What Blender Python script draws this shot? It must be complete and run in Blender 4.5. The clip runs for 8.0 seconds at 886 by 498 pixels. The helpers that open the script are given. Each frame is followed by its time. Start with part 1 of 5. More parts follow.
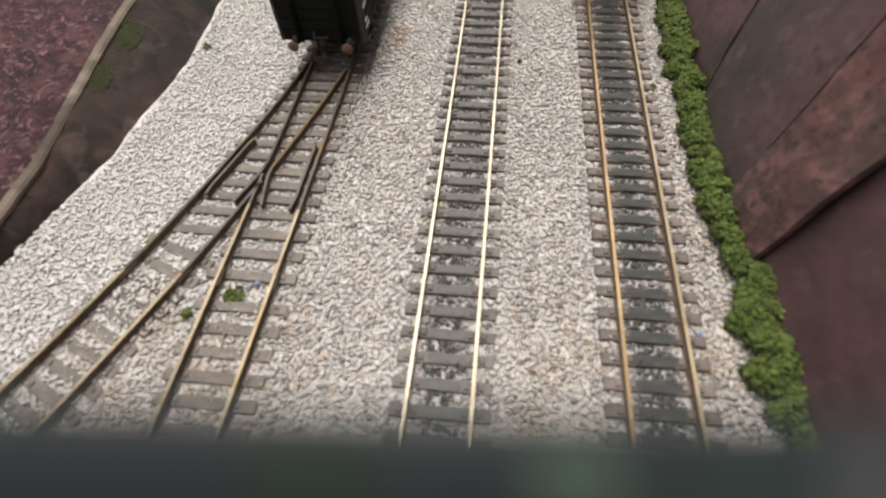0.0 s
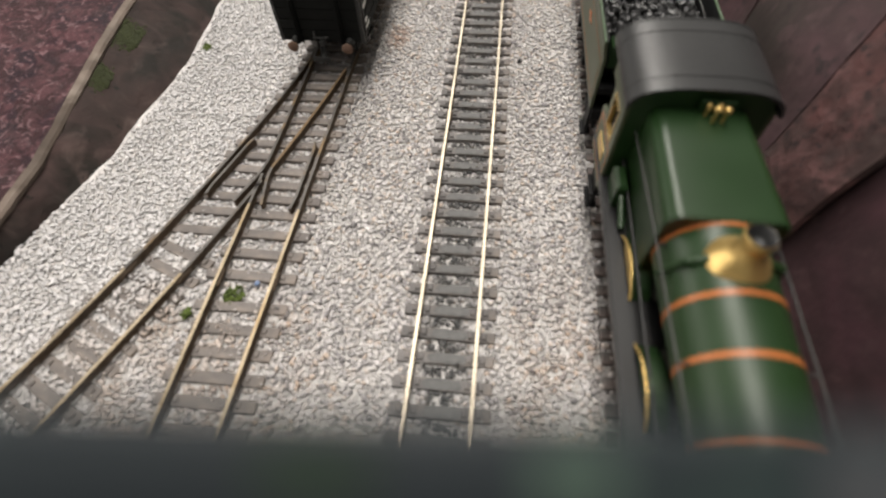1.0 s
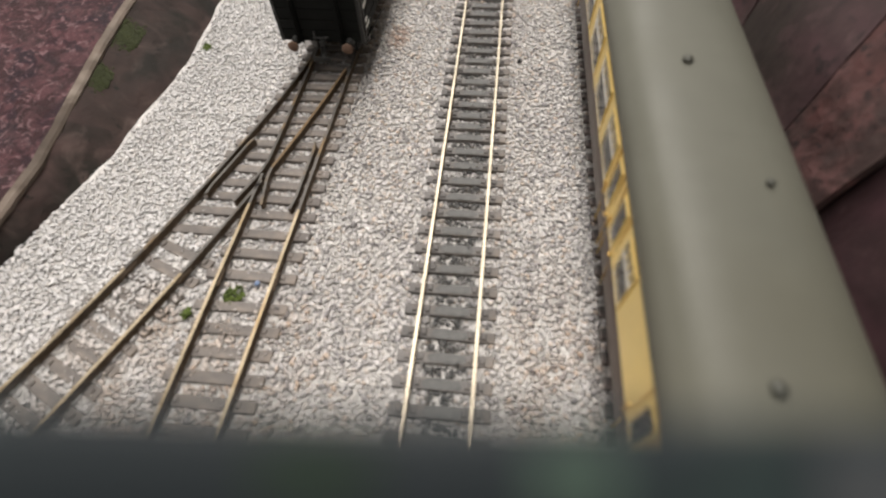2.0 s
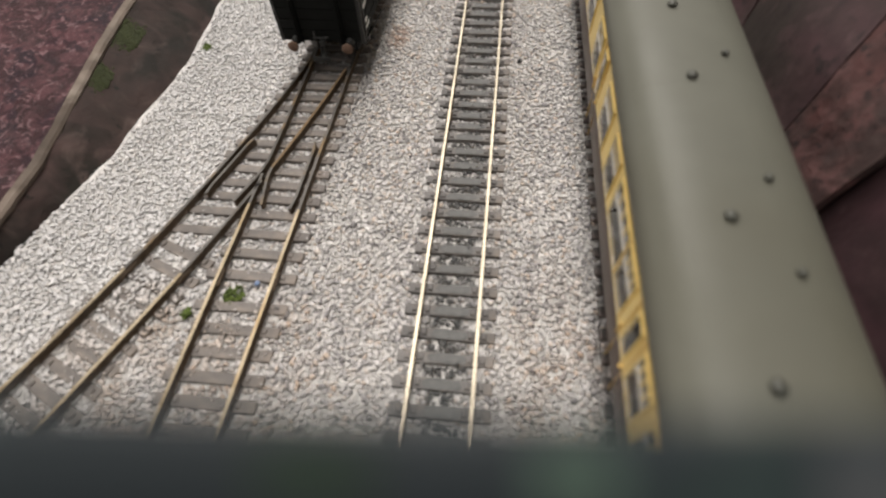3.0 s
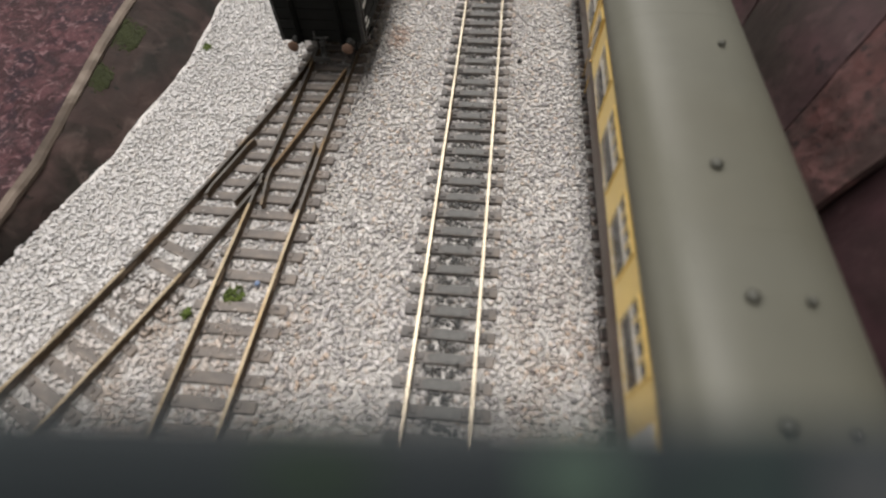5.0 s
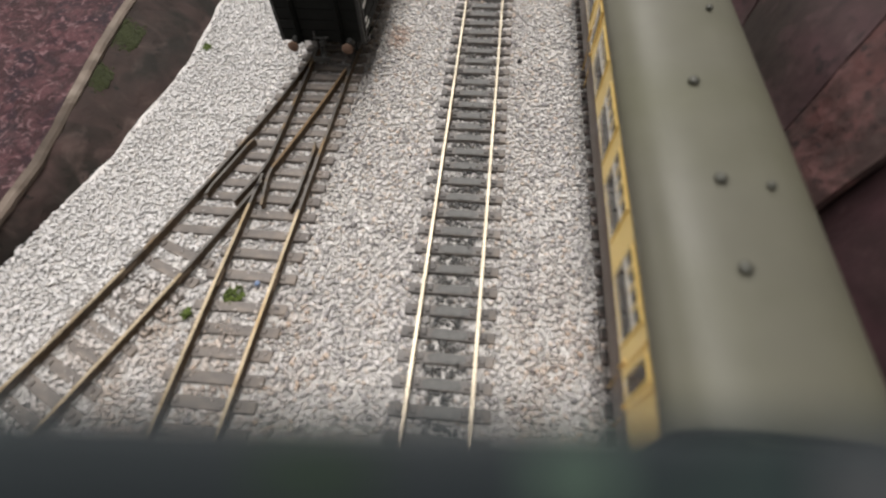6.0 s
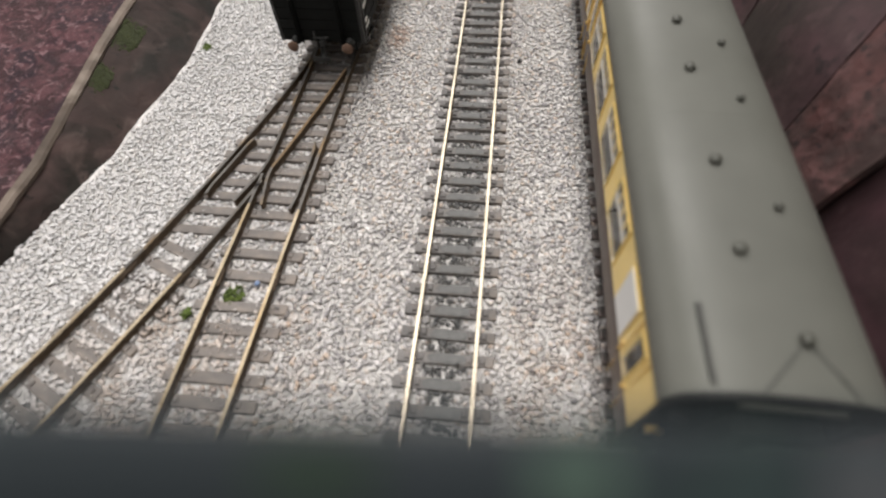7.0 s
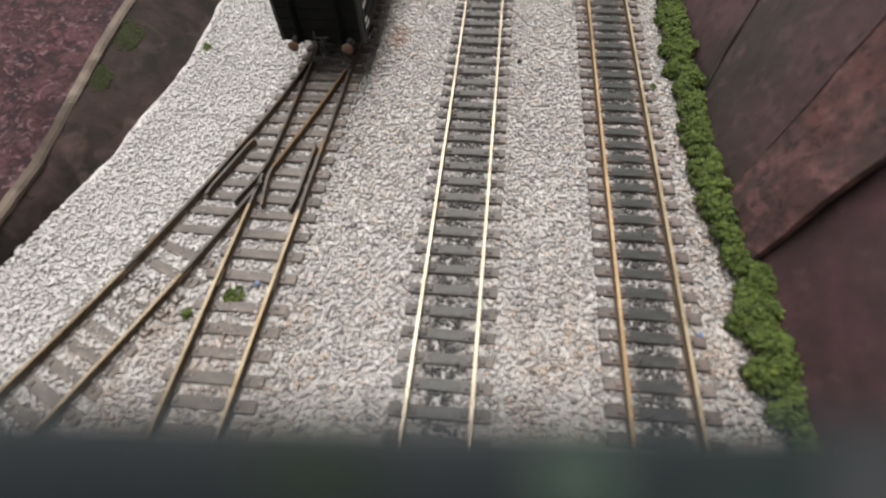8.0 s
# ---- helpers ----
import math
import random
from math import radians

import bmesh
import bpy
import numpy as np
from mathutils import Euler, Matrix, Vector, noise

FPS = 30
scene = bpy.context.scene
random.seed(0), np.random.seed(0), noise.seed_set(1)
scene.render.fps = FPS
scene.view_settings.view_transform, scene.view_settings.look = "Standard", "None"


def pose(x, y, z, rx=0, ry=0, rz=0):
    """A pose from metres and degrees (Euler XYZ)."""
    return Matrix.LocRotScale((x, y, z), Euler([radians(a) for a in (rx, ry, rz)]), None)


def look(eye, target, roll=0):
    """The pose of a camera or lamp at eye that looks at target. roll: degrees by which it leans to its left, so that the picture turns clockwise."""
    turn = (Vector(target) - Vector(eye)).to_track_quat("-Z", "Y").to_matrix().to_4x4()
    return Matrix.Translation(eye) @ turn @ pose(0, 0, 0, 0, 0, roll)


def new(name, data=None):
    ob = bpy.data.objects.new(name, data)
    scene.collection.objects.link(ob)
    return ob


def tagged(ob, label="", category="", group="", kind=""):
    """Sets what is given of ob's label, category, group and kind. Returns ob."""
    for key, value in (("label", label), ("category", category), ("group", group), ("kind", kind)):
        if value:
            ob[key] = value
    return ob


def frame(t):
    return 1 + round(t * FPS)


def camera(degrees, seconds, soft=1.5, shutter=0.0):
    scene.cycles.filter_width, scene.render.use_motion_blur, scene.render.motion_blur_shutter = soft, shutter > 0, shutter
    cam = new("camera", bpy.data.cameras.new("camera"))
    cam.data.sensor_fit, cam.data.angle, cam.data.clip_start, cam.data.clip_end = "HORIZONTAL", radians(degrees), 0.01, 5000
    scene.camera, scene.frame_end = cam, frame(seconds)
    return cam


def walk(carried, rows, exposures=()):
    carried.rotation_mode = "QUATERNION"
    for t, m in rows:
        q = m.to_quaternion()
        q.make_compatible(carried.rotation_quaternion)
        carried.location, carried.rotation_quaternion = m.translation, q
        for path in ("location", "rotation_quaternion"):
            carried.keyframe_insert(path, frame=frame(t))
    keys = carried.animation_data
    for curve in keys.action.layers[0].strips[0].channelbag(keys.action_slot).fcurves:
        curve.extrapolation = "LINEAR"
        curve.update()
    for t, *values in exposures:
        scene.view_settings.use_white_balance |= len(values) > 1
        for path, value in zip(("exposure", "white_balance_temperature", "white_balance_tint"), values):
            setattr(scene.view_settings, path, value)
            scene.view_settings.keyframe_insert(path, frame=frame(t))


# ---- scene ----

cam = camera(85.95, 8.0, soft=2.3, shutter=0.1)
EYE = Vector((0.0, 0.0, 0.1176))
AIM = Vector((-0.0794, 0.5437, -0.8355))
cam.data.dof.use_dof = True
cam.data.dof.focus_distance = 0.19
cam.data.dof.aperture_fstop = 9.0
VIEW = look(EYE, EYE + AIM, -2.414)
walk(cam, [(0.0, VIEW), (8.0, VIEW)], [(0.0, 0.0, 6660, 10), (1.0, -0.02, 6600, 10), (1.7, -0.03, 6580, 10), (2.8, -0.13, 6570, 10), (3.5, -0.19, 6540, 10), (4.7, -0.2, 6480, 10), (5.8, -0.12, 6430, 10), (6.3, -0.06, 6400, 10), (6.8, -0.01, 6350, 10), (7.5, -0.02, 6360, 10), (8.0, -0.1, 6400, 10)])

# ---- light: an exhibition hall with ceiling luminaires ----
world = bpy.data.worlds.new("hall_air")
world.use_nodes = True
world.node_tree.nodes["Background"].inputs[0].default_value = (1.0, 0.96, 0.91, 1)
world.node_tree.nodes["Background"].inputs[1].default_value = 0.2
scene.world = world


def lamp(x, y, z, sx, sy, power, tint=(1.0, 0.958, 0.90)):
    data = bpy.data.lights.new("ceiling_lamp", "AREA")
    data.shape, data.size, data.size_y, data.energy, data.color = "RECTANGLE", sx, sy, power, tint
    ob = new("ceiling_lamp", data)
    ob.matrix_world = pose(x, y, z)
    return ob


lamp(-0.2, 1.7, 2.3, 0.8, 4.4, 135)
# added soft fill from low on the left; no window or lamp known there
side_light = bpy.data.lights.new("side_fill", "AREA")
side_light.shape, side_light.size, side_light.size_y, side_light.energy, side_light.color = "RECTANGLE", 4.0, 1.4, 50, (1.0, 0.955, 0.90)
new("side_fill", side_light).matrix_world = look((-3.2, 0.6, 1.0), (0, 0.1, 0))


# ---- materials ----
def material(name, base, rough=0.6, metal=0.0, vary=0.15, scale=300.0, bump=0.15, bump_scale=None, spots=None, rand=0.0, island=0.0, spec=0.5, swirl=0.0):
    """Two scales of colour noise, optional blotches of a second colour, and fine relief; scale in cycles per metre."""
    m = bpy.data.materials.new(name)
    m.use_nodes = True
    n, l = m.node_tree.nodes, m.node_tree.links
    bsdf = n["Principled BSDF"]
    bsdf.inputs["Roughness"].default_value = rough
    bsdf.inputs["Metallic"].default_value = metal
    bsdf.inputs["Specular IOR Level"].default_value = spec
    co = n.new("ShaderNodeTexCoord")
    def tex(s, detail=4.0):
        t = n.new("ShaderNodeTexNoise")
        t.inputs["Scale"].default_value, t.inputs["Detail"].default_value, t.inputs["Distortion"].default_value = s, detail, swirl
        l.new(co.outputs["Object"], t.inputs["Vector"])
        return t
    def mix(kind, fac, a, b):
        x = n.new("ShaderNodeMix")
        x.data_type, x.blend_type = "RGBA", kind
        for socket, v in ((x.inputs[0], fac), (x.inputs[6], a), (x.inputs[7], b)):
            if isinstance(v, (int, float)):
                socket.default_value = v
            elif isinstance(v, tuple):
                socket.default_value = (*v, 1)
            else:
                l.new(v, socket)
        return x.outputs[2]
    def remap(out, lo, hi, a=0.0, b=1.0):
        r = n.new("ShaderNodeMapRange")
        r.inputs[1].default_value, r.inputs[2].default_value, r.inputs[3].default_value, r.inputs[4].default_value = lo, hi, a, b
        l.new(out, r.inputs[0])
        return r.outputs[0]
    col = base
    fine, wide = tex(scale), tex(scale * 0.17, 3.0)
    if spots:
        for colour, s, lo, hi in spots:
            col = mix("MIX", remap(tex(s, 5.0).outputs[0], lo, hi), col, colour)
    gain = mix("MIX", 0.5, remap(fine.outputs[0], 0.3, 0.7, 1 - vary, 1 + vary), remap(wide.outputs[0], 0.3, 0.7, 1 - vary, 1 + vary))
    col = mix("MULTIPLY", 1.0, col, gain)
    if rand:
        info = n.new("ShaderNodeObjectInfo")
        col = mix("MULTIPLY", 1.0, col, remap(info.outputs["Random"], 0, 1, 1 - rand, 1 + rand))
    if island:
        geo = n.new("ShaderNodeNewGeometry")
        col = mix("MULTIPLY", 1.0, col, remap(geo.outputs["Random Per Island"], 0, 1, 1 - island, 1 + island))
    if isinstance(col, tuple):
        bsdf.inputs["Base Color"].default_value = (*col, 1)
    else:
        l.new(col, bsdf.inputs["Base Color"])
    if bump:
        b = n.new("ShaderNodeBump")
        b.inputs["Strength"].default_value, b.inputs["Distance"].default_value = bump, 0.0006
        l.new(tex(bump_scale or scale * 2.5, 5.0).outputs[0], b.inputs["Height"])
        l.new(b.outputs[0], bsdf.inputs["Normal"])
    l.new(remap(wide.outputs[0], 0.3, 0.7, max(0.02, rough - 0.08), min(1, rough + 0.08)), bsdf.inputs["Roughness"])
    return m


def ballast_material(name):
    """Crushed stone: pale, grey, tan and dark chips, with oil stains down the middle of the two running tracks."""
    m = bpy.data.materials.new(name)
    m.use_nodes = True
    n, l = m.node_tree.nodes, m.node_tree.links
    bsdf = n["Principled BSDF"]
    bsdf.inputs["Roughness"].default_value = 0.75
    geo, co = n.new("ShaderNodeNewGeometry"), n.new("ShaderNodeTexCoord")
    ramp = n.new("ShaderNodeValToRGB")
    stops = [(0.0, (0.20, 0.19, 0.19)), (0.08, (0.36, 0.345, 0.345)), (0.30, (0.58, 0.56, 0.55)), (0.55, (0.70, 0.68, 0.66)),
             (0.74, (0.62, 0.59, 0.555)), (0.80, (0.745, 0.73, 0.71)), (0.96, (0.56, 0.45, 0.36)), (1.0, (0.75, 0.73, 0.71))]
    while len(ramp.color_ramp.elements) < len(stops):
        ramp.color_ramp.elements.new(0.5)
    for e, (at, c) in zip(ramp.color_ramp.elements, stops):
        e.position, e.color = at, (*c, 1)
    l.new(geo.outputs["Random Per Island"], ramp.inputs[0])
    split = n.new("ShaderNodeSeparateXYZ")
    l.new(co.outputs["Object"], split.inputs[0])
    def node(op, a, b=None):
        x = n.new("ShaderNodeMath")
        x.operation = op
        for s, v in zip(x.inputs, (a, b)):
            if v is None:
                continue
            if isinstance(v, (int, float)):
                s.default_value = v
            else:
                l.new(v, s)
        return x.outputs[0]
    stain = None
    for centre, weight in ((-0.007, 1.0), (0.0472, 0.9)):
        d = node("ABSOLUTE", node("SUBTRACT", split.outputs[0], centre))
        s = node("MULTIPLY", node("SUBTRACT", 1.0, node("MINIMUM", node("DIVIDE", d, 0.0080), 1.0)), weight)
        stain = s if stain is None else node("MAXIMUM", stain, s)
    t = n.new("ShaderNodeTexNoise")
    t.inputs["Scale"].default_value, t.inputs["Detail"].default_value = 160.0, 4.0
    l.new(co.outputs["Object"], t.inputs["Vector"])
    amount = node("MINIMUM", node("MULTIPLY", stain, node("MAXIMUM", node("MULTIPLY", node("SUBTRACT", t.outputs[0], 0.34), 11.0), 0.0)), 0.88)
    # a rusty spill beside the parked van
    spill = node("ADD", node("POWER", node("DIVIDE", node("SUBTRACT", split.outputs[0], -0.0425), 0.006), 2.0), node("POWER", node("DIVIDE", node("SUBTRACT", split.outputs[1], 0.186), 0.011), 2.0))
    rusty = node("MULTIPLY", node("MAXIMUM", node("SUBTRACT", 1.0, spill), 0.0), 0.55)
    tint = n.new("ShaderNodeMix")
    tint.data_type = "RGBA"
    l.new(rusty, tint.inputs[0])
    l.new(ramp.outputs[0], tint.inputs[6])
    tint.inputs[7].default_value = (0.42, 0.22, 0.11, 1)
    x = n.new("ShaderNodeMix")
    x.data_type = "RGBA"
    l.new(amount, x.inputs[0])
    l.new(tint.outputs[2], x.inputs[6])
    x.inputs[7].default_value = (0.045, 0.048, 0.048, 1)
    y = n.new("ShaderNodeMix")
    y.data_type, y.blend_type = "RGBA", "MULTIPLY"
    y.inputs[0].default_value = 1.0
    t2 = n.new("ShaderNodeTexNoise")
    t2.inputs["Scale"].default_value, t2.inputs["Detail"].default_value = 28.0, 3.0
    l.new(co.outputs["Object"], t2.inputs["Vector"])
    r2 = n.new("ShaderNodeValToRGB")
    r2.color_ramp.elements[0].position, r2.color_ramp.elements[0].color = 0.35, (0.885, 0.87, 0.885, 1)
    r2.color_ramp.elements[1].position, r2.color_ramp.elements[1].color = 0.65, (0.99, 0.98, 0.985, 1)
    l.new(t2.outputs[0], r2.inputs[0])
    l.new(x.outputs[2], y.inputs[6])
    l.new(r2.outputs[0], y.inputs[7])
    # the siding is laid in a paler batch of stone
    pale = n.new("ShaderNodeMapRange")
    pale.inputs[1].default_value, pale.inputs[2].default_value, pale.inputs[3].default_value, pale.inputs[4].default_value = -0.055, -0.10, 0.0, 0.72
    l.new(split.outputs[0], pale.inputs[0])
    w = n.new("ShaderNodeMix")
    w.data_type = "RGBA"
    l.new(pale.outputs[0], w.inputs[0])
    l.new(y.outputs[2], w.inputs[6])
    w.inputs[7].default_value = (0.715, 0.70, 0.70, 1)
    # tan dirt trodden in round the diverging rails and along the foot of the running tracks
    soil = None
    for cx, cy, rx, ry, weight in ((-0.078, 0.030, 0.045, 0.040, 0.75), (0.022, 0.040, 0.016, 0.045, 0.6), (0.064, 0.060, 0.010, 0.12, 0.5)):
        far = node("ADD", node("POWER", node("DIVIDE", node("SUBTRACT", split.outputs[0], cx), rx), 2.0), node("POWER", node("DIVIDE", node("SUBTRACT", split.outputs[1], cy), ry), 2.0))
        patch = node("MULTIPLY", node("MAXIMUM", node("SUBTRACT", 1.0, far), 0.0), weight)
        soil = patch if soil is None else node("MAXIMUM", soil, patch)
    t3 = n.new("ShaderNodeTexNoise")
    t3.inputs["Scale"].default_value, t3.inputs["Detail"].default_value = 95.0, 5.0
    l.new(co.outputs["Object"], t3.inputs["Vector"])
    dirt = node("MINIMUM", node("MULTIPLY", soil, node("MAXIMUM", node("MULTIPLY", node("SUBTRACT", t3.outputs[0], 0.38), 4.0), 0.0)), 0.7)
    q = n.new("ShaderNodeMix")
    q.data_type, q.blend_type = "RGBA", "MULTIPLY"
    l.new(dirt, q.inputs[0])
    l.new(w.outputs[2], q.inputs[6])
    q.inputs[7].default_value = (0.74, 0.60, 0.48, 1)
    l.new(q.outputs[2], bsdf.inputs["Base Color"])
    return m


BALLAST = ballast_material("ballast_stone")
BED = material("ballast_bed", (0.62, 0.60, 0.58), 0.9, vary=0.5, scale=900, bump=0.8)
SLEEPER = material("sleeper_plastic", (0.150, 0.139, 0.134), 0.65, vary=0.25, scale=700, bump=0.25, rand=0.2, spots=[((0.19, 0.162, 0.142), 120, 0.5, 0.7)])
SLEEPER_SIDING = material("sleeper_weathered", (0.178, 0.158, 0.147), 0.7, vary=0.22, scale=600, bump=0.3, rand=0.15, spots=[((0.235, 0.20, 0.175), 110, 0.45, 0.65), ((0.15, 0.125, 0.11), 60, 0.58, 0.7)])
SLEEPER_OIL = material("sleeper_oily", (0.205, 0.160, 0.145), 0.6, vary=0.25, scale=700, bump=0.25, rand=0.22, spots=[((0.10, 0.095, 0.09), 90, 0.45, 0.62)])
OIL = material("oil_stain", (0.034, 0.036, 0.035), 0.6, vary=0.35, scale=900, bump=0.2, spots=[((0.056, 0.057, 0.055), 260, 0.48, 0.66)])
OIL_THIN = material("oil_film", (0.095, 0.093, 0.090), 0.55, vary=0.3, scale=700, bump=0.2, spots=[((0.060, 0.060, 0.059), 220, 0.5, 0.64)])
RAIL_TOP = material("rail_head_polished", (0.37, 0.325, 0.255), 0.4, 0.8, vary=0.12, scale=250, bump=0.05)
RAIL_GOLD = material("rail_head_bronze", (0.50, 0.355, 0.205), 0.38, 0.8, vary=0.2, scale=200, bump=0.05)
RAIL_BRASS = material("rail_head_brass", (0.52, 0.43, 0.30), 0.42, 0.7, vary=0.2, scale=200, bump=0.06, spots=[((0.40, 0.29, 0.16), 70, 0.5, 0.7)])
RAIL_DARK = material("rail_head_dull", (0.13, 0.12, 0.11), 0.5, 0.5, vary=0.25, scale=300, bump=0.1, spots=[((0.24, 0.16, 0.08), 90, 0.55, 0.7)])
RAIL_RUST = material("rail_head_rusty", (0.21, 0.14, 0.075), 0.6, 0.3, vary=0.3, scale=300, bump=0.1)
RAIL_SIDE = material("rail_side_rust", (0.105, 0.072, 0.046), 0.7, vary=0.25, scale=500, bump=0.2)
MOSS = material("moss_foam", (0.080, 0.113, 0.022), 0.95, vary=0.45, scale=700, bump=1.0, bump_scale=1500, island=0.35, spots=[((0.108, 0.142, 0.027), 160, 0.5, 0.65), ((0.048, 0.072, 0.016), 260, 0.55, 0.68)])
ROCK = material("rock_face", (0.050, 0.0295, 0.0295), 0.76, vary=0.35, scale=220, bump=0.35, bump_scale=420, spots=[((0.040, 0.029, 0.026), 20, 0.40, 0.62), ((0.086, 0.042, 0.049), 26, 0.50, 0.70), ((0.094, 0.056, 0.058), 130, 0.56, 0.74), ((0.032, 0.021, 0.022), 210, 0.58, 0.72)])
ROCK_NEAR = material("rock_face_purple", (0.050, 0.0225, 0.0265), 0.78, vary=0.35, scale=200, bump=0.35, bump_scale=420, spots=[((0.040, 0.025, 0.023), 18, 0.42, 0.62), ((0.088, 0.034, 0.046), 24, 0.50, 0.7), ((0.084, 0.044, 0.048), 120, 0.56, 0.74)])
ROCK_RED = material("rock_face_red", (0.058, 0.029, 0.028), 0.82, vary=0.5, scale=240, bump=0.8, bump_scale=420, spots=[((0.050, 0.032, 0.030), 26, 0.45, 0.62), ((0.105, 0.040, 0.038), 34, 0.52, 0.68), ((0.120, 0.058, 0.056), 170, 0.5, 0.64), ((0.032, 0.018, 0.018), 300, 0.55, 0.67)])
FLOCK = material("red_flock", (0.034, 0.0125, 0.015), 0.95, vary=0.5, scale=300, bump=1.0, bump_scale=500, swirl=1.6, spots=[((0.022, 0.010, 0.016), 36, 0.44, 0.6), ((0.074, 0.031, 0.036), 120, 0.46, 0.60), ((0.150, 0.084, 0.092), 240, 0.55, 0.67)])
BANK = material("retaining_face", (0.033, 0.0200, 0.0165), 0.85, vary=0.45, scale=110, bump=0.7, bump_scale=260, swirl=0.6, spots=[((0.056, 0.033, 0.030), 34, 0.44, 0.62), ((0.0150, 0.0110, 0.0082), 46, 0.50, 0.64), ((0.080, 0.054, 0.048), 85, 0.57, 0.72), ((0.013, 0.010, 0.008), 180, 0.62, 0.70)])
COPING = material("coping_card", (0.165, 0.128, 0.104), 0.85, vary=0.35, scale=130, bump=0.6, bump_scale=300, spots=[((0.075, 0.055, 0.042), 32, 0.48, 0.62), ((0.25, 0.205, 0.17), 70, 0.52, 0.68)])
NEAR_PAINT = material("ledge_paint", (0.0054, 0.0112, 0.0152), 0.6, vary=0.3, scale=120, bump=0.1, spots=[((0.028, 0.046, 0.047), 120, 0.54, 0.7), ((0.014, 0.032, 0.024), 80, 0.5, 0.65)])


# ---- mesh builder, in millimetres ----
class Shape:
    def __init__(self):
        self.v, self.f, self.m, self.s = [], [], [], []

    def add(self, verts, faces, mat=0, smooth=False):
        k = len(self.v)
        self.v += [tuple(p) for p in verts]
        for f in faces:
            self.f.append([i + k for i in f])
            self.m.append(mat)
            self.s.append(smooth)
        return self

    def box(self, x0, x1, y0, y1, z0, z1, mat=0, c=0.0):
        """A box with its upper edges chamfered by c."""
        if not c:
            vs = [(x, y, z) for z in (z0, z1) for x, y in ((x0, y0), (x1, y0), (x1, y1), (x0, y1))]
            fs = [(3, 2, 1, 0), (4, 5, 6, 7)] + [(i, (i + 1) % 4, (i + 1) % 4 + 4, i + 4) for i in range(4)]
        else:
            rings = [(0, z0), (0, z1 - c), (c, z1)]
            vs = [(x, y, z) for d, z in rings for x, y in ((x0 + d, y0 + d), (x1 - d, y0 + d), (x1 - d, y1 - d), (x0 + d, y1 - d))]
            fs = [(3, 2, 1, 0), (8, 9, 10, 11)] + [(i + 4 * r, (i + 1) % 4 + 4 * r, (i + 1) % 4 + 4 * r + 4, i + 4 * r + 4) for r in (0, 1) for i in range(4)]
        return self.add(vs, fs, mat)

    def prism(self, profile, y0, y1, mat=0, smooth=False, cap=True):
        """A closed profile of (x, z) drawn along y."""
        n = len(profile)
        vs = [(x, y0, z) for x, z in profile] + [(x, y1, z) for x, z in profile]
        self.add(vs, [(i, (i + 1) % n, (i + 1) % n + n, i + n) for i in range(n)], mat, smooth)
        if cap:
            self.add(vs, [tuple(range(n))[::-1], tuple(range(n, 2 * n))], mat)
        return self

    def tube(self, p, q, r0, r1=None, mat=0, seg=12, cap=True):
        r1 = r0 if r1 is None else r1
        p, q = Vector(p), Vector(q)
        d = (q - p).normalized()
        a = d.orthogonal().normalized()
        b = d.cross(a)
        vs = []
        for c, r in ((p, r0), (q, r1)):
            vs += [c + r * (math.cos(t) * a + math.sin(t) * b) for t in [2 * math.pi * i / seg for i in range(seg)]]
        self.add(vs, [(i, (i + 1) % seg, (i + 1) % seg + seg, i + seg) for i in range(seg)], mat, True)
        if cap:
            self.add(vs, [tuple(range(seg))[::-1], tuple(range(seg, 2 * seg))], mat)
        return self

    def turn(self, centre, rows, mat=0, seg=24, axis="z"):
        """Rows of (radius, height) turned round an axis through centre."""
        cx, cy, cz = centre
        vs = []
        for r, h in rows:
            for i in range(seg):
                a = 2 * math.pi * i / seg
                u, w = r * math.cos(a), r * math.sin(a)
                vs.append((cx + u, cy + w, cz + h) if axis == "z" else (cx + u, cy + h, cz - w) if axis == "y" else (cx + h, cy + u, cz + w))
        fs = [(j * seg + i, j * seg + (i + 1) % seg, (j + 1) * seg + (i + 1) % seg, (j + 1) * seg + i) for j in range(len(rows) - 1) for i in range(seg)]
        return self.add(vs, fs, mat, True)

    def mesh(self, name):
        me = bpy.data.meshes.new(name)
        me.from_pydata([(x * 0.001, y * 0.001, z * 0.001) for x, y, z in self.v], [], self.f)
        me.polygons.foreach_set("material_index", self.m)
        me.polygons.foreach_set("use_smooth", self.s)
        me.update()
        return me


def part(name, shape, mats, parent=None, label="", m=None):
    me = shape if isinstance(shape, bpy.types.Mesh) else shape.mesh(name)
    if not me.materials:
        for x in mats if isinstance(mats, (list, tuple)) else [mats]:
            me.materials.append(x)
    ob = new(name, me)
    if parent:
        ob.parent = parent
    if m is not None:
        ob.matrix_basis = m
    return tagged(ob, label) if label else ob


def mm(x, y, z, rx=0, ry=0, rz=0):
    return pose(x * 0.001, y * 0.001, z * 0.001, rx, ry, rz)


def thing(name, label, category, m=None, group="", kind=""):
    ob = new(name)
    ob.empty_display_size = 0.01
    if m is not None:
        ob.matrix_basis = m
    return tagged(ob, label, category, group, kind)


# ---- ground ----
TOP = -2.6      # sleeper tops below the rail heads


def bed_height(x, y):
    """Ballast level in mm at a place in mm."""
    h = -3.7 + 0.5 * noise.noise(Vector((x * 0.035, y * 0.035, 0))) + 0.25 * noise.noise(Vector((x * 0.12, y * 0.12, 3)))
    if 64 < x:
        h -= 0.12 * min(x - 64, 20)
    if x < -84 and y > 0:
        h += min(0.02 * (-84 - x), 0.9)
    return h


